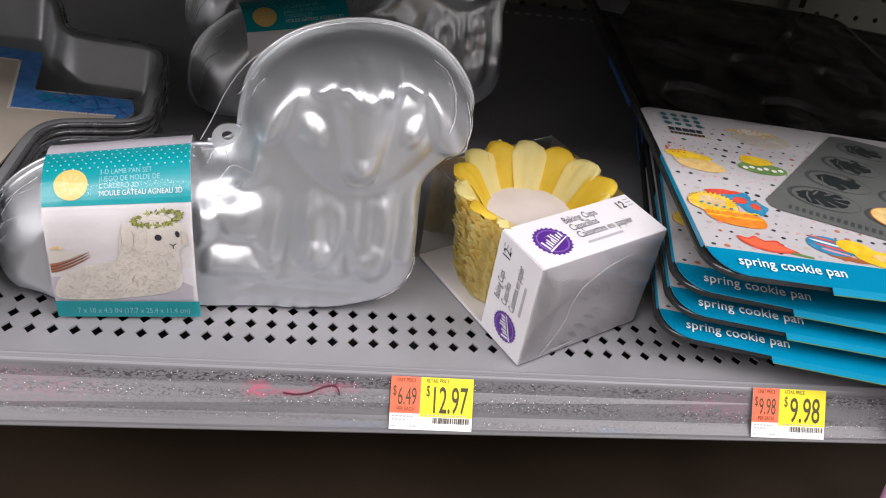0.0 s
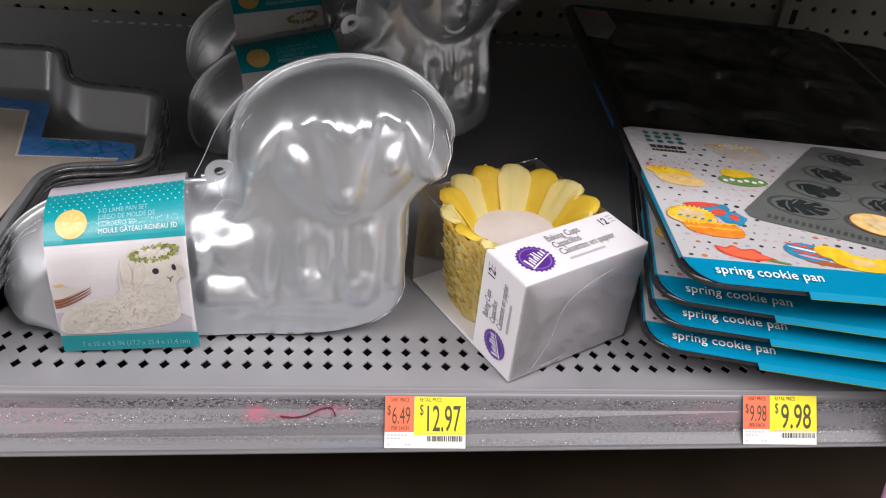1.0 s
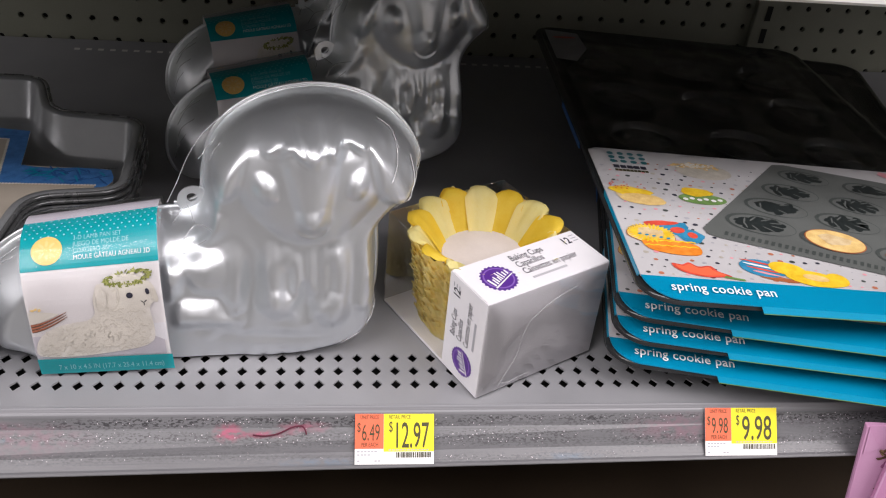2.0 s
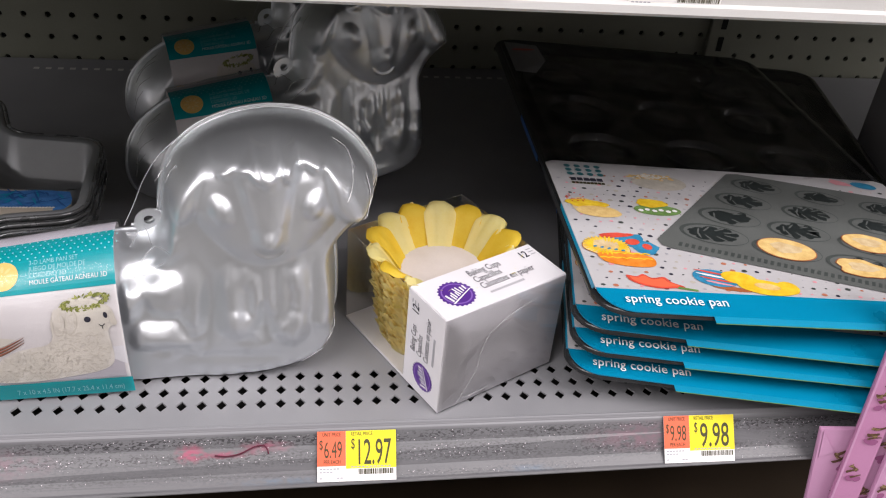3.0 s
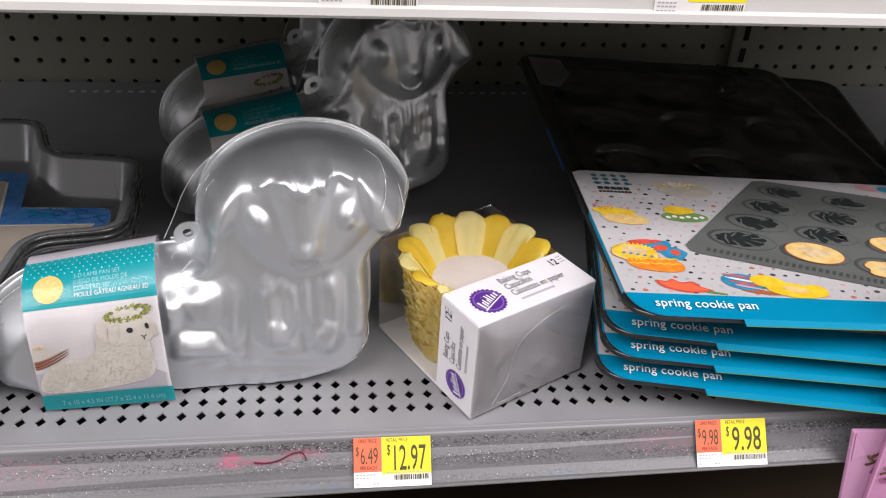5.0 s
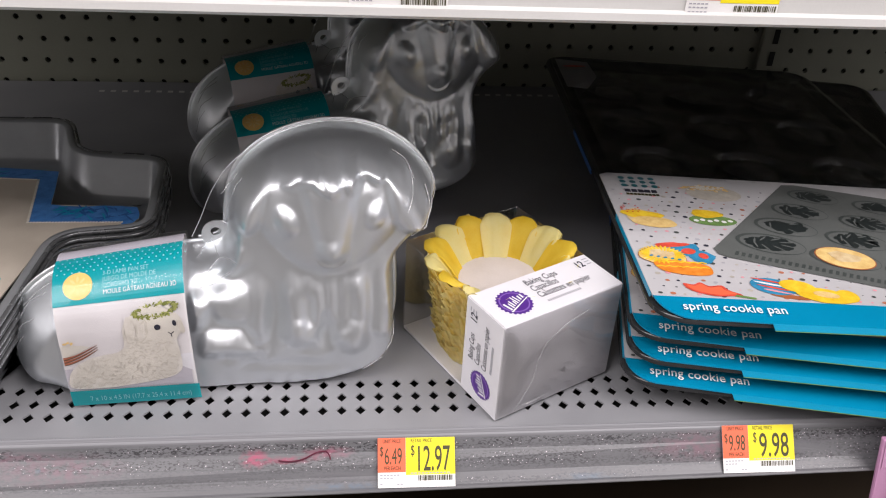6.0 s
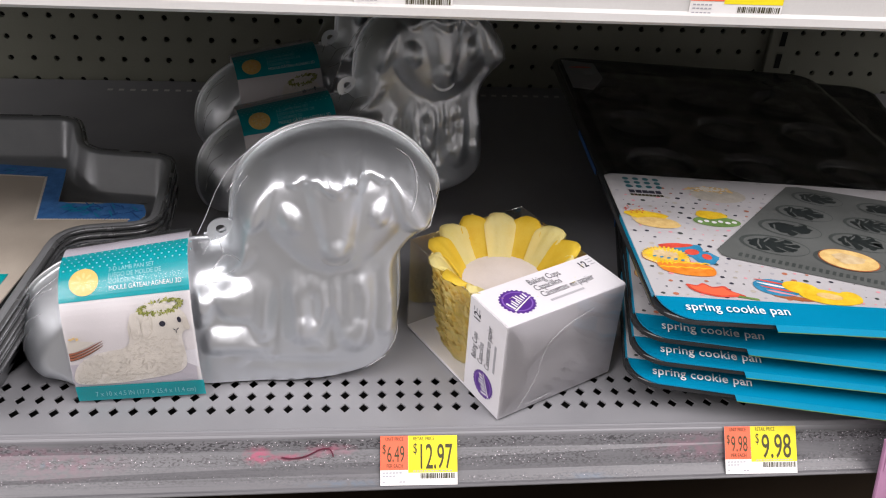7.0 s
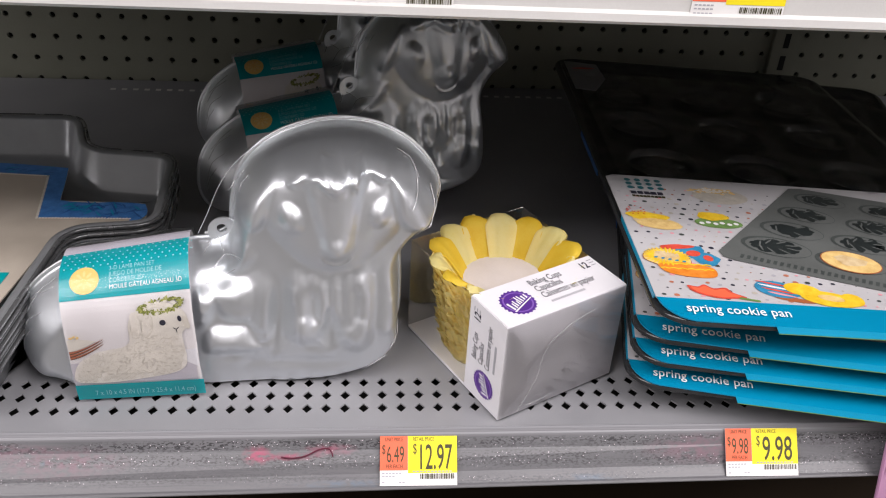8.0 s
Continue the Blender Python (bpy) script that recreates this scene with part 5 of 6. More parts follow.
    # hatching chick
    P("picture_egg", [ellipse(0.083, 0.112, 0.018, 0.0080, 24)], M["p_green"], t, at(-0.0100, 0.0140), 0.0004)
    for q in range(6):
        P("picture_egg_spot", [ellipse(0.070 + q * 0.0052, 0.1105 + 0.0015 * (q % 2), 0.0020, 0.0019, 10)], M["white_ink"], t, at(-0.0100, 0.0140), 0.0005)
    P("picture_chick", [ellipse(0.081, 0.122, 0.012, 0.0065, 18, 0, 0.07, 3)], M["p_yellow"], t, at(-0.0100, 0.0140), 0.0005)
    # butterfly and striped egg biscuits
    P("picture_butterfly", [ellipse(0.047, 0.084, 0.013, 0.0075, 18, 25, 0.06, 1), ellipse(0.057, 0.076, 0.010, 0.0085, 18, -30, 0.08, 6)], M["p_blue"], t, at(-0.0090, -0.0040), 0.0004)
    P("picture_butterfly", [ellipse(0.040, 0.090, 0.013, 0.0032, 14, 8, 0.08, 7), ellipse(0.050, 0.082, 0.0055, 0.004, 12, 20), ellipse(0.059, 0.0765, 0.0035, 0.004, 10)], M["p_red"], t, at(-0.0090, -0.0040), 0.0005)
    P("picture_bee", [ellipse(0.030, 0.074, 0.0165, 0.0120, 26, 0, 0.03, 5)], M["p_brown"], t, at(-0.0090, -0.0040), 0.00055)
    P("picture_bee", [ellipse(0.030, 0.074, 0.0160, 0.0115, 26, 0, 0.03, 5)], M["cookie"], t, at(-0.0090, -0.0040), 0.0006)
    P("picture_bee", [ellipse(0.030 + 0.0125 * math.cos(a), 0.0755 + 0.0085 * math.sin(a), 0.0040, 0.0009, 8, math.degrees(a)) for a in np.linspace(0, 2 * math.pi, 31)[:-1]], M["p_yellow"], t, at(-0.0090, -0.0040), 0.00066)
    P("picture_bee", [ellipse(0.030, 0.078, 0.009, 0.0045, 18)], M["cookie_pale"], t, at(-0.0090, -0.0040), 0.0007)
    P("picture_bee", [ellipse(0.022 + q * 0.0046, 0.0735 - 0.001 * q, 0.0016, 0.0010, 8, 30) for q in range(5)], M["p_blue"], t, at(-0.0090, -0.0040), 0.0008)
    P("picture_stripe", [spline([(0.022, 0.066), (0.024, 0.056), (0.034, 0.0515), (0.048, 0.0500), (0.058, 0.0525), (0.059, 0.0620), (0.050, 0.0665), (0.036, 0.0685)], 4)], M["p_orange"], t, at(-0.0090, -0.0040), 0.0007)
    zig = [(0.022 + i * 0.0030, 0.0650 + 0.0012 * (i % 2)) for i in range(13)]
    P("picture_stripe", [[zig[i], zig[i + 1], (zig[i + 1][0], zig[i + 1][1] + 0.0016), (zig[i][0], zig[i][1] + 0.0016)] for i in range(12)], M["p_yellow"], t, at(-0.0090, -0.0040), 0.0008)
    P("picture_stripe", [[(x, y - 0.006), (x2, y2 - 0.006), (x2, y2 - 0.0048), (x, y - 0.0048)] for (x, y), (x2, y2) in zip(zig, zig[1:])], M["p_yellow"], t, at(-0.0090, -0.0040), 0.0008)
    # tulip
    P("picture_tulip", [spline([(0.036, 0.040), (0.040, 0.032), (0.056, 0.0265), (0.072, 0.0275), (0.079, 0.0290), (0.070, 0.034), (0.066, 0.0395), (0.056, 0.038), (0.050, 0.042), (0.044, 0.039)], 4)], M["p_red"], t, at(-0.0140, -0.0040, 0.058, 0.84), 0.0005)
    P("picture_tulip", [spline([(0.0385, 0.0385), (0.042, 0.0330), (0.056, 0.0280), (0.070, 0.0290), (0.075, 0.0300), (0.067, 0.0338), (0.0640, 0.0378), (0.056, 0.0362), (0.050, 0.0400), (0.0445, 0.0373)], 4)], M["tag_red"], t, at(-0.0140, -0.0040, 0.058, 0.84), 0.0006)
    P("picture_stem", [[(0.072, 0.0270), (0.088, 0.0245), (0.088, 0.0265), (0.074, 0.0290)]], M["p_green"], t, at(-0.0140, -0.0040, 0.058, 0.84), 0.0006)
    # striped egg and yellow chick
    P("picture_striped_egg", [ellipse(0.1105, 0.0400, 0.0150, 0.0100, 24, -10)], M["p_blue"], t, at(-0.0245, -0.0025), 0.0005)
    for q in range(4):
        P("picture_striped_egg", [ellipse(0.109 + 0.0008 * q, 0.0465 - q * 0.0042, 0.0120 - 0.0013 * abs(q - 1.2), 0.0011, 16, -16, 0.06, q)], (M["p_red"], M["white_ink"], M["p_red"], M["p_pink"])[q], t, at(-0.0245, -0.0025), 0.0006)
    P("picture_chocolate", [ellipse(0.118, 0.0285, 0.0130, 0.0024, 14, -10)], M["p_brown"], t, at(-0.0245, -0.0025), 0.00045)
    P("picture_yellow_chick", [ellipse(0.127, 0.041, 0.0120, 0.0078, 22, -12), ellipse(0.1415, 0.0315, 0.0190, 0.0088, 24, -10, 0.02, 3), ellipse(0.157, 0.032, 0.0075, 0.0075, 16)], M["p_yellow"], t, at(-0.0245, -0.0025), 0.0007)
    P("picture_yellow_chick", [ellipse(0.143, 0.0325, 0.0085, 0.0038, 16, -10)], M["cookie"], t, at(-0.0245, -0.0025), 0.0008)
    # picture of the pan itself
    pan = [(0.0605, 0.0840), (0.0615, 0.0765), (0.0680, 0.0722), (0.2260, 0.0220), (0.2860, 0.0212), (0.2860, 0.1645), (0.2760, 0.1680), (0.1600, 0.1953), (0.1500, 0.1940)]
    P("picture_pan", [pan], M["pan_print"], t, cw, 0.0006, "picture of a grey cookie pan")
    edge = [[(0.0730 + i * 0.0042 + q, 0.0765 - i * 0.00134 + w) for q, w in ((0, 0), (0.0022, -0.0007), (0.0048, 0.0043), (0.0026, 0.0050))] for i in range(36)]
    tagged(P("picture_pan_edge", edge, M["pan_print_mid"], t, cw, 0.0007), kind="stuff")
    cav = []
    for r in range(3):
        for c in range(4):
            cav.append((0.1050 + c * 0.0210 + r * 0.0473, 0.0945 + c * 0.0266 - r * (0.0165 - 0.0012 * c), 0.0245 - 0.0016 * c))
    for x, y, rr in cav:
        P("picture_hollow", [ellipse(x, y, rr, rr * 0.58, 26, -12)], M["pan_print_mid"], t, cw, 0.0008)
        P("picture_hollow", [ellipse(x + rr * 0.04, y - rr * 0.03, rr * 0.93, rr * 0.52, 26, -12)], M["pan_print"], t, cw, 0.00085)
    shapes, glints, lobes3 = [], [], [[], [], [], []]
    for q, (x, y, rr) in enumerate(cav):
        k = (8, 3, 5, 6, 4, 7)[q % 6]
        shapes.append(ellipse(x, y, rr * 0.66, rr * 0.34, 22, -12, 0.10, q))
        for w, a in enumerate(np.linspace(0, 2 * math.pi, k + 1)[:-1]):
            a += 0.5 * q
            lobes3[3 if w == k - 1 else w % 3].append(ellipse(x + rr * 0.52 * math.cos(a), y + rr * 0.29 * math.sin(a), rr * 0.24, rr * 0.15, 10, 50 * q))
            glints.append(ellipse(x + rr * 0.50 * math.cos(a + 0.3), y + rr * 0.28 * math.sin(a + 0.3), rr * 0.20, rr * 0.030, 8, math.degrees(a) * 0.5))
    tagged(P("picture_hollow_shape", shapes, M["pan_print_dark"], t, cw, 0.0009), kind="stuff")
    for w, set_ in enumerate(lobes3):
        tagged(P("picture_hollow_shape", set_, M["pan_print_dark"], t, cw, 0.00093 + 0.00003 * w), kind="stuff")
    tagged(P("picture_hollow_glint", glints, M["pan_print"], t, cw, 0.0011), kind="stuff")
    for x, y, rr, ry, wob, sd in ((0.1523, 0.0785, 0.0200, 0.0140, 0.0, 1), (0.2205, 0.0930, 0.0180, 0.0125, 0.02, 2), (0.1992, 0.0580, 0.0185, 0.0112, 0.08, 4)):
        P("picture_cookie", [ellipse(x, y, rr * 1.04, ry * 1.06, 32, -12, wob, sd)], M["p_brown"], t, cw, 0.0012)
        P("picture_cookie", [ellipse(x, y, rr, ry, 32, -12, wob, sd)], M["cookie"], t, cw, 0.0014)
        P("picture_cookie", [ellipse(x, y + 0.001, rr * 0.55, ry * 0.5, 20, -12, 0.1, sd)], M["cookie_pale"], t, cw, 0.0016)
    P("picture_candy", [ellipse(0.2460, 0.1915, 0.0090, 0.0045, 14, -20, 0.15, 3)], M["p_pink"], t, cw, 0.0005)
    P("picture_candy", [ellipse(0.2660, 0.1890, 0.0105, 0.0055, 18, -15)], M["p_blue"], t, cw, 0.0005)
    return t


def pan_film(t):
    v, f = [], []
    nx, ny = 44, 34
    for i in range(nx + 1):
        for j in range(ny + 1):
            x, y = 0.004 + (PAN_W - 0.008) * i / nx, CARD_D - 0.004 + (PAN_D - CARD_D) * j / ny
            w = 0.0016 * math.sin(90 * x + 40 * y + 2 * math.sin(55 * y)) * math.sin(70 * y - 60 * x) + 0.0007 * math.sin(260 * x - 190 * y)
            v.append((x, y, 0.0024 + max(w, -0.0015)))
    for i in range(nx):
        for j in range(ny):
            k = i * (ny + 1) + j
            f.append((k, k + ny + 1, k + ny + 2, k + 1))
    mesh_ob("shrink_film", v, f, M["pan_film"], t, "clear film over the bare pan", True)


top_pan = cookie_pan(pose(0.1657, -0.0323, 0.0997, -2.8, 1.9, -3.2))
pan_film(top_pan)
for x, y, zz, a in ((0.1622, -0.0067, 0.0665, -11.4), (0.1645, -0.0082, 0.0480, -11.0), (0.1625, -0.0080, 0.0290, -12.3)):
    copy_thing(top_pan, pose(x, y, zz, -0.6, 0, a))


# ---- cross-shaped pans at the end of the shelf ----
def cross_outline(grow=0.0, r=0.022, ri=0.020):
    """Cross with flared, rounded arms, about its middle; foot towards the aisle."""
    half = [(0.064, 0.134), (0.086, 0.068), (0.164, 0.058), (0.170, -0.057), (0.103, -0.066), (0.092, -0.215)]
    half = [(x + grow, y + (grow if y > 0 else -grow)) for x, y in half]
    pts = [(-x, y) for x, y in half] + half[::-1]
    out = []
    n = len(pts)
    for i in range(n):
        p0, p1, p2 = (Vector(pts[(i + k) % n]) for k in (-1, 0, 1))
        a, b = (p0 - p1).normalized(), (p2 - p1).normalized()
        convex = (p1 - p0).cross(p2 - p1) > 0
        s0, s1 = p1 + a * (r if convex else ri), p1 + b * (r if convex else ri)
        for k in range(7):
            t = k / 6
            out.append(tuple(s0 * (1 - t) ** 2 + p1 * 2 * t * (1 - t) + s1 * t * t))
    return out


def cross_pan(m):
    t = thing("cross_cake_pan", m, "dark grey nonstick cross-shaped cake pan nested in a stack", "cake pan", "nested cross-shaped pans")
    tray("pan_body", cross_outline(), 0.036, M["nonstick_grey"], t, 0.010)
    part("rim", tube_bm([(x, y, -0.0012) for x, y in cross_outline(0.0006)], 0.0017, 8, True), M["nonstick_rim"], t, "rolled rim", True)
    return t


CROSS = Matrix.Translation((-0.338, 0.200, 0)) @ pose(0, 0, 0, 0, 0, 0)
cp = cross_pan(CROSS @ pose(0, 0, 0.0590))
for k in range(4):
    copy_thing(cp, CROSS @ pose(0.001 * (k % 2), -0.0012 * k, 0.0590 - 0.0056 * (k + 1)))


def cross_insert(m):
    t = thing("card_insert", m, "cream and blue printed card lying in the cross-shaped pan", "packaging card")
    right = [(0.010, 0.0768), (0.038, 0.0735), (0.0672, 0.0690), (0.0755, 0.0125), (0.142, 0.0095), (0.1485, -0.002), (0.1495, -0.010), (0.140, -0.036), (0.085, -0.050), (0.066, -0.185)]
    slab("card", [(-x, y) for x, y in right] + right[::-1], 0.0, 0.0012, M["beige"], t, "cream printed card")
    arm = [(0.0755, 0.0125), (0.0655, -0.0165), (0.1375, -0.0165), (0.1385, -0.0245), (0.1445, -0.0215), (0.1495, -0.0100), (0.1490, -0.0030), (0.1450, 0.0075), (0.1340, 0.0092), (0.1180, 0.0102), (0.1010, 0.0085), (0.0860, 0.0100)]
    for side in (1, -1):
        for q in ([(0.0, 0.0775), (0.0, 0.0585), (0.0150, 0.0572), (0.0545, 0.0537), (0.0672, 0.0690), (0.038, 0.0735), (0.010, 0.0768)],
                  [(0.0672, 0.0690), (0.0545, 0.0537), (0.0610, 0.0150), (0.0655, -0.0165), (0.0755, 0.0125), (0.0720, 0.0400)], arm):
            inked("blue_border", [[(side * x, y) for x, y in q]], M["blue_dark"], t, flat_warp, 0.0016, "deep blue ribbon border")
    rng = random.Random(3)
    # swirled strokes of the frosting picture: dark folds and paler ridges
    for mat, count, lift in (("blue_deep", 16, 0.0019), ("blue_fold", 14, 0.0021)):
        strokes = [ellipse(rng.uniform(0.082, 0.143), rng.uniform(-0.012, 0.006), rng.uniform(0.003, 0.009), rng.uniform(0.0005, 0.0012), 10, rng.choice((-55, -40, 50, 35, 10)) + rng.uniform(-12, 12), 0.2, rng.randrange(99)) for _ in range(count)]
        strokes += [ellipse(rng.uniform(0.005, 0.055), rng.uniform(0.058, 0.070), rng.uniform(0.003, 0.006), rng.uniform(0.0005, 0.0010), 10, rng.uniform(10, 60), 0.2, rng.randrange(99)) for _ in range(count // 3)]
        tagged(inked("border_stroke", strokes, M[mat], t, flat_warp, lift), kind="stuff")
    for (x0, y0), (x1, y1), n in (((0.0655, -0.0165), (0.1375, -0.0165), 30), ((0.0, 0.0585), (0.0545, 0.0537), 24), ((-0.0545, 0.0537), (0.0, 0.0585), 24), ((0.0545, 0.0537), (0.0655, -0.0165), 30)):
        tagged(inked("pinked_edge", [ellipse(x0 + (x1 - x0) * i / n, y0 + (y1 - y0) * i / n, 0.0013, 0.0013, 6) for i in range(n + 1)], M["frost_light"], t, flat_warp, 0.0018), kind="stuff")
    slab("teal_corner", [(-0.06, -0.125), (0.0655, -0.125), (0.0690, -0.0935), (-0.06, -0.0965)], 0.0013, 0.0020, M["teal"], t, "teal print")
    return t


cross_insert(CROSS @ pose(0, -0.004, 0.0385))


# ---- price tickets ----
def ticket(m, unit, price, group):
    t = thing("price_ticket", m, "paper price ticket in red, yellow and white on the price rail", "price tag", group)
    w, h = 0.0508, 0.0318
    slab("paper", [(0, 0), (w, 0), (w, h), (0, h)], 0.0, 0.0004, M["tag_white"], t, "white paper")
    slab("unit_field", [(0.0, 0.0098), (0.0182, 0.0098), (0.0182, h), (0.0, h)], 0.0004, 0.0006, M["tag_red"], t, "red unit price field")
    slab("price_field", [(0.0184, 0.0080), (w, 0.0080), (w, h), (0.0184, h)], 0.0004, 0.0006, M["tag_yellow"], t, "yellow price field")
    fw = flat_warp
    lettering("unit_price", "$", 0.0085, (0.0012, 0.0205), M["tag_ink"], t, fw, 0.0008, 0, 0.55)
    lettering("unit_price", unit, 0.0150, (0.0042, 0.0150), M["tag_ink"], t, fw, 0.0008, 0, 0.46)
    lettering("unit_note", "UNIT PRICE", 0.0034, (0.0032, 0.0285), M["tag_ink"], t, fw, 0.0008, 0, 0.68)
    lettering("unit_note", "PER EACH", 0.0036, (0.0040, 0.0112), M["tag_ink"], t, fw, 0.0008, 0, 0.68)
    lettering("price_note", "RETAIL PRICE", 0.0034, (0.0215, 0.0287), M["tag_ink"], t, fw, 0.0008, 0, 0.70)
    lettering("price", "$", 0.0095, (0.0215, 0.0205), M["tag_ink"], t, fw, 0.0008, 0, 0.55)
    wide = len(price) > 4
    lettering("price", price, 0.0228, (0.0244 if wide else 0.0256, 0.0106), M["tag_ink"], t, fw, 0.0008, 0, 0.46 if wide else 0.55, 0.00015)
    rng = random.Random(int(float(price) * 100))
    bars, x = [], 0.0265
    while x < 0.0490:
        bw2 = rng.choice((0.0003, 0.0005, 0.0008))
        bars.append([(x, 0.0042), (x + bw2, 0.0042), (x + bw2, 0.0076), (x, 0.0076)])
        x += bw2 + rng.choice((0.0003, 0.0005, 0.0007))
    inked("bar_code", bars, M["tag_ink"], t, fw, 0.0007)
    inked("fine_print", [[(0.0015 + i * 0.0022, y), (0.0031 + i * 0.0022, y), (0.0031 + i * 0.0022, y + 0.0008), (0.0015 + i * 0.0022, y + 0.0008)] for i, y in [(i, y) for y in (0.0076, 0.0056) for i in range(6 if y > 0.006 else 4)] + [(0, 0.0018), (5, 0.0018), (6, 0.0018)]], M["ink_grey"], t, fw, 0.0006)
    inked("fine_print", [[(0.0215 + i * 0.0024, 0.0087), (0.0232 + i * 0.0024, 0.0087), (0.0232 + i * 0.0024, 0.0094), (0.0215 + i * 0.0024, 0.0094)] for i in range(11)], M["ink_grey"], t, fw, 0.0008)
    return t


def on_rail(x, turn):
    foot, head = Vector((x, -0.0452 + SKEW * x, -0.0262)), Vector((x, -0.0229, -0.0030))
    up = (head - foot).normalized()
    right = Vector((1, 0, 0))
    out = right.cross(up)
    m = Matrix((right, up, out)).transposed().to_4x4()
    return Matrix.Translation(foot - up * 0.0004 + out * 0.0009) @ m @ pose(0, 0, 0, 0, 0, turn)


ticket(on_rail(-0.0020, -0.4), "6.49", "12.97", "tickets on the grey rail")
ticket(on_rail(0.2328, -0.4), "9.98", "9.98", "tickets on the grey rail")


def upper_ticket(x):
    t = thing("price_ticket", pose(x, 0.0027, 0.2755, 90), "paper price ticket on the white upper rail", "price tag", "tickets on the white rail")
    w, h = 0.0508, 0.0318
    slab("paper", [(0, 0), (w, 0), (w, h), (0, h)], 0.0, 0.0004, M["tag_white"], t, "white paper")
    slab("unit_field", [(0.0, 0.0080), (0.0182, 0.0080), (0.0182, h), (0.0, h)], 0.0004, 0.0006, M["tag_red"], t, "red field")
    slab("price_field", [(0.0184, 0.0066), (w, 0.0066), (w, h), (0.0184, h)], 0.0004, 0.0006, M["tag_yellow"], t, "yellow field")
    rng = random.Random(7)
    bars, xx = [], 0.0265
    while xx < 0.0490:
        b2 = rng.choice((0.0003, 0.0005, 0.0008))
        bars.append([(xx, 0.0022), (xx + b2, 0.0022), (xx + b2, 0.0054), (xx, 0.0054)])
        xx += b2 + rng.choice((0.0003, 0.0005, 0.0007))
    inked("bar_code", bars, M["tag_ink"], t, flat_warp, 0.0007)
    inked("fine_print", [[(0.0015 + i * 0.0022, y), (0.0031 + i * 0.0022, y), (0.0031 + i * 0.0022, y + 0.0008), (0.0015 + i * 0.0022, y + 0.0008)] for y in (0.0056, 0.0036, 0.0012) for i in range(5)], M["ink_grey"], t, flat_warp, 0.0006)
    return t


upper_ticket(-0.0185), upper_ticket(0.1585), upper_ticket(0.322)

# dark red thread stuck to the rail
th = spline([(-0.066, -0.0345, -0.0152), (-0.058, -0.0350, -0.0158), (-0.050, -0.0340, -0.0148), (-0.042, -0.0315, -0.0122), (-0.036, -0.0308, -0.0116), (-0.0335, -0.0325, -0.0132), (-0.0325, -0.0345, -0.0155)], 6, False)
ob = part("thread", tube_bm([(x, y + 0.0017, z + 0.0033) for x, y, z in th], 0.0005, 6), M["thread"], None)
tagged(ob, "dark red thread stuck to the price rail", "thread")


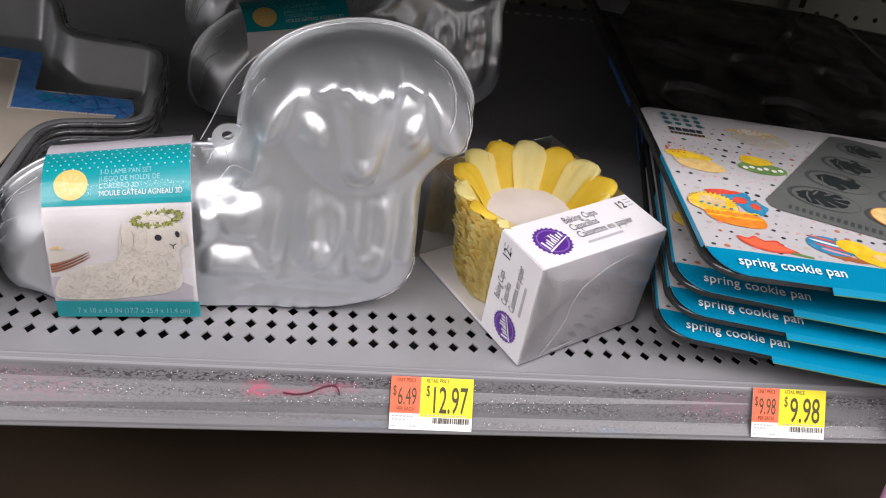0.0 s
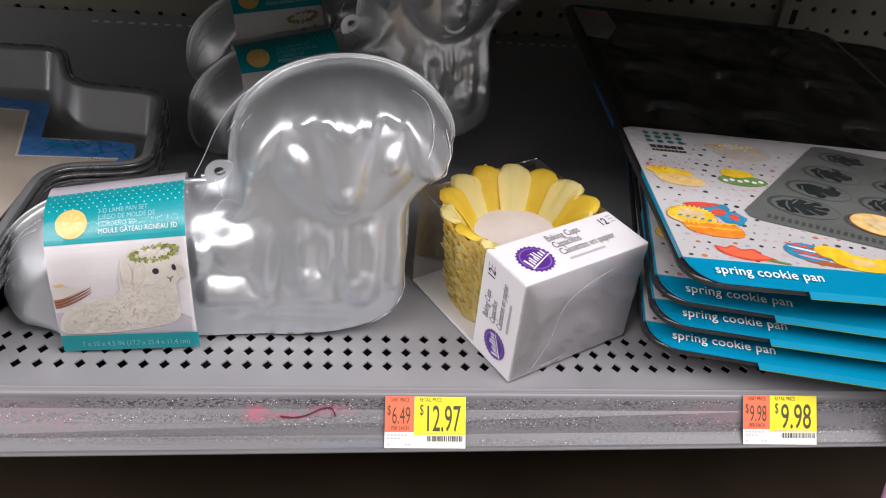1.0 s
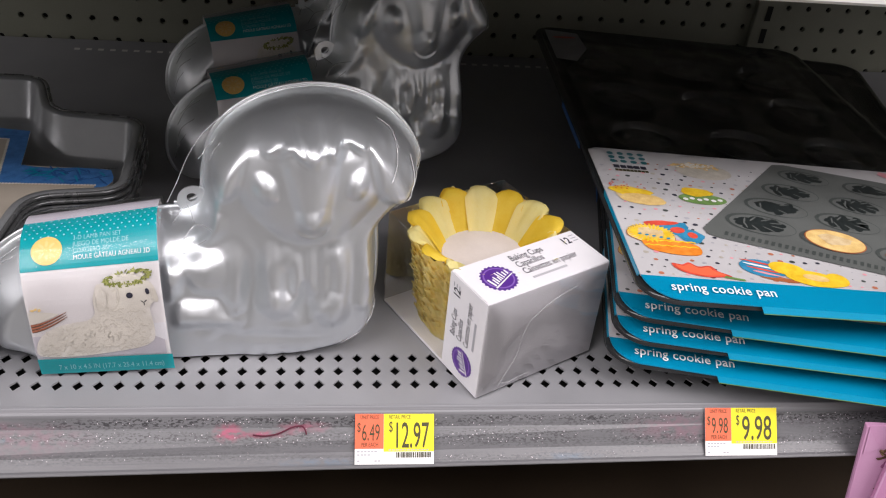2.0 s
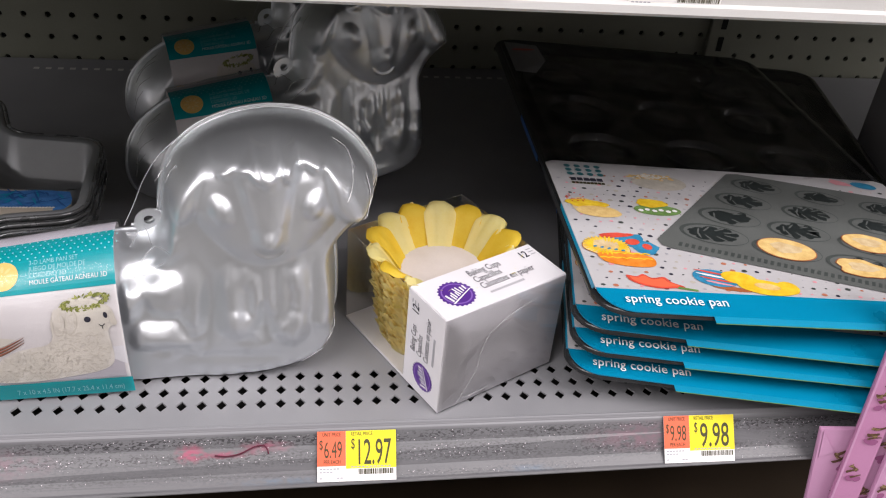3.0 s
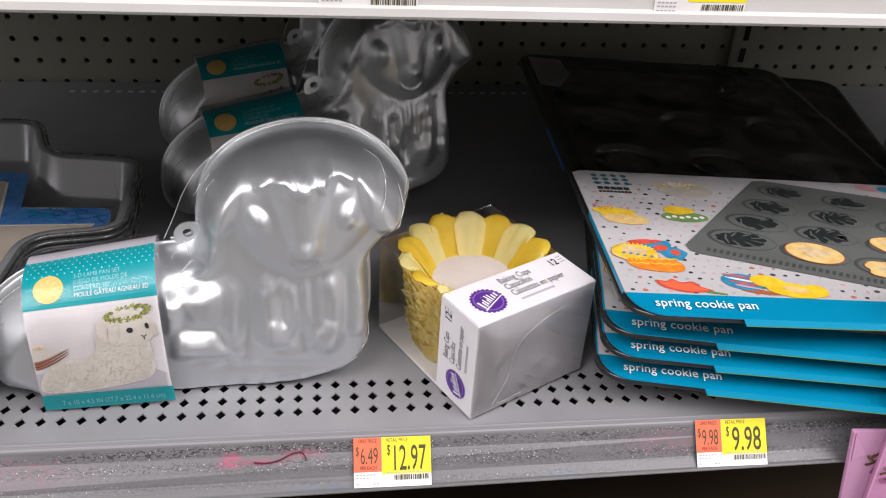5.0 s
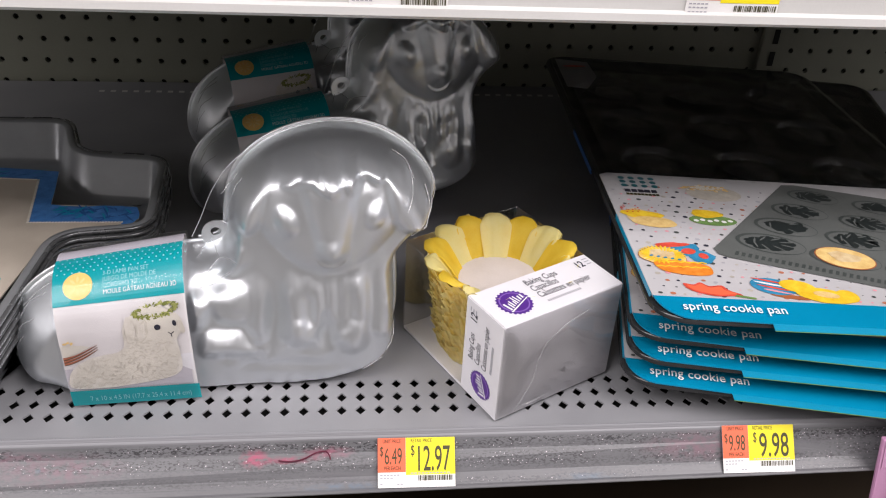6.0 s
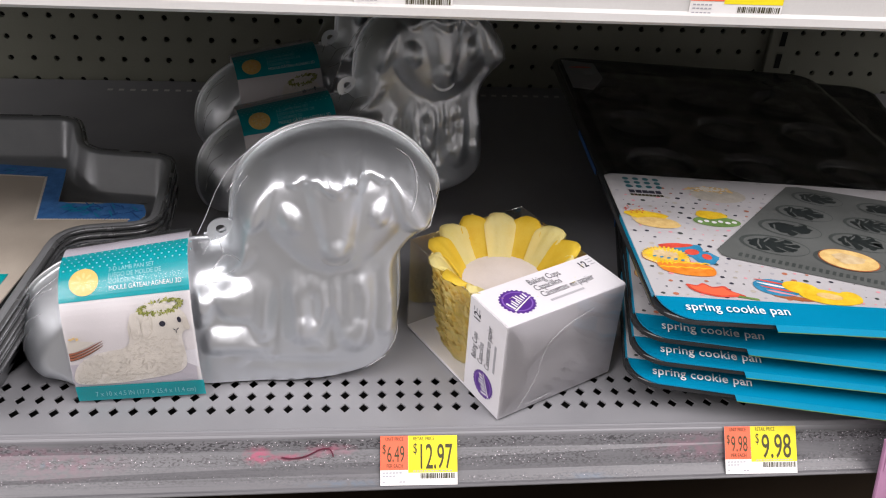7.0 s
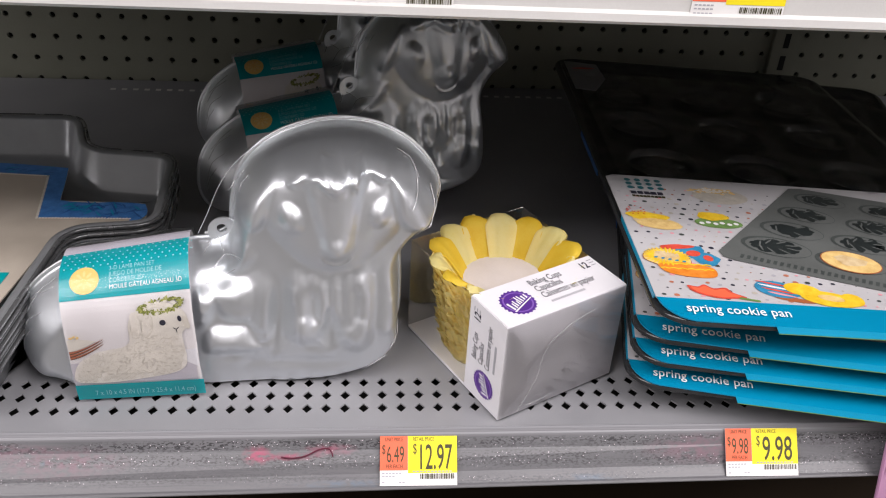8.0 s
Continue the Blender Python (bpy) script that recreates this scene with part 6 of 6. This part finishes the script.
# ---- pink cards standing in front of the shelf ----
def pink_card(m, w, h, mat, seed, lab):
    t = thing("pink_card_pack", m, lab, "paper goods", "pink printed cards")
    slab_ = block("card", 0, w, -0.003, 0.0, 0, h, M[mat], t, "", 0.0004)
    rng = random.Random(seed)

    def fw(u, v, lift):
        return (u, -0.003 - lift, v)

    block("fold", 0.0008, 0.0022, -0.0036, -0.003, 0.0, h - 0.001, M["pink_pale"], t, "folded card edge")
    mesh_ob("corner_fold", [(0.0025, -0.0034, h - 0.0015), (min(0.012, w * 0.5), -0.0034, h - 0.020), (0.0025, -0.0034, h - 0.026), (0.0025, -0.0042, h - 0.0015), (min(0.012, w * 0.5), -0.0042, h - 0.020), (0.0025, -0.0042, h - 0.026)], [(0, 1, 2), (5, 4, 3), (0, 3, 4, 1), (1, 4, 5, 2), (2, 5, 3, 0)], M["pink_pale"], t, "folded triangular corner")
    for q in range(int(h / 0.034)):
        y = h - 0.020 - q * 0.034 + rng.uniform(-0.005, 0.005)
        x = rng.uniform(0.25, 0.75) * w
        lim = min(0.012, w * 0.24)
        shade, wood, moss = [], [], []
        for _ in range(3):
            shade.append(ellipse(min(max(x + rng.uniform(-lim, lim), lim + 0.003), w - lim - 0.001), y - rng.uniform(0.006, 0.014), lim * rng.uniform(0.5, 0.9), 0.0022, 12, rng.choice((-35, 28, 40)), 0.05, rng.randrange(99)))
        for _ in range(3):
            a, L2 = radians(rng.choice((-38, 24, 38)) + rng.uniform(-8, 8)), lim * rng.uniform(0.7, 1.0)
            cx, cy, bend, thick = min(max(x + rng.uniform(-lim, lim) * 0.6, L2 + 0.003), max(w - L2 - 0.001, L2 + 0.003)), y + rng.uniform(-0.006, 0.006), rng.uniform(-0.3, 0.3), rng.uniform(0.0005, 0.0010)
            row = []
            for k in range(9):
                q3 = k / 4 - 1
                px, py, hw = L2 * q3, L2 * bend * (1 - q3 * q3), thick * (1.1 - 0.35 * q3) * (1 + 0.22 * (k % 2))
                row.append([(min(max(cx + math.cos(a) * px - math.sin(a) * (py + e * hw), 0.003), w - 0.0008), cy + math.sin(a) * px + math.cos(a) * (py + e * hw)) for e in (-1, 1)])
            wood.append([p[0] for p in row] + [p[1] for p in row[::-1]])
        for _ in range(3):
            moss.append(ellipse(min(max(x + rng.uniform(-lim, lim), 0.006), w - 0.005), y + rng.uniform(-0.005, 0.005), 0.0018, 0.0008, 8, rng.uniform(0, 180), 0.15, rng.randrange(99)))
        inked("twig_shadow", shade, M["pink_shade"], t, fw, 0.0007)
        for q2, e2 in enumerate(wood):
            inked("twig", [e2], M["bark"], t, fw, 0.0009 + 0.00002 * q2)
        inked("twig_bark", moss, M["bark_light"], t, fw, 0.0011)
    return t


pink_card(pose(0.3605, -0.0540, -0.178, -2, -8, -12), 0.030, 0.184, "pink_pale", 1, "pale pink printed card with brown twigs")
pink_card(pose(0.3590, -0.0620, -0.178, -2, -2.2, -18), 0.0185, 0.345, "pink", 2, "tall narrow pink printed card with brown twigs")
pink_card(pose(0.3760, -0.0600, -0.178, -2, -4, -16), 0.026, 0.225, "pink_pale", 3, "pink printed card tucked beside the tall one")
pink_card(pose(0.3845, -0.0690, -0.178, -2, -2.6, -16), 0.0150, 0.330, "pink_pale", 5, "narrow pink printed card standing upright")
pink_card(pose(0.3990, -0.0740, -0.178, -2, -2.6, -12), 0.070, 0.340, "pink", 4, "wide pink printed card with brown twigs")
block_t = thing("ledge", pose(0, 0, -0.178), "dark ledge under the pink cards", "ledge", "", "structure")
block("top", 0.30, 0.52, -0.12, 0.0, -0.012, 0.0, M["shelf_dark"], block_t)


# ---- carton beside the cookie pans, its shade put into the grey ----
carton = thing("carton", pose(0.545, 0.165, 0.0005, 0, 0, -4), "plain card carton, its shade put into a grey colour, beside the cookie pans", "carton")
block("body", 0.0, 0.10, 0.0, 0.16, 0.0, 0.150, M["carton_shade"], carton, "card body in shaded grey", 0.0008)
block("flap", 0.001, 0.099, 0.002, 0.079, 0.1503, 0.1510, M["carton_shade"], carton, "closed top flap")
block("flap", 0.001, 0.099, 0.081, 0.158, 0.1503, 0.1510, M["carton_shade"], carton, "closed top flap")
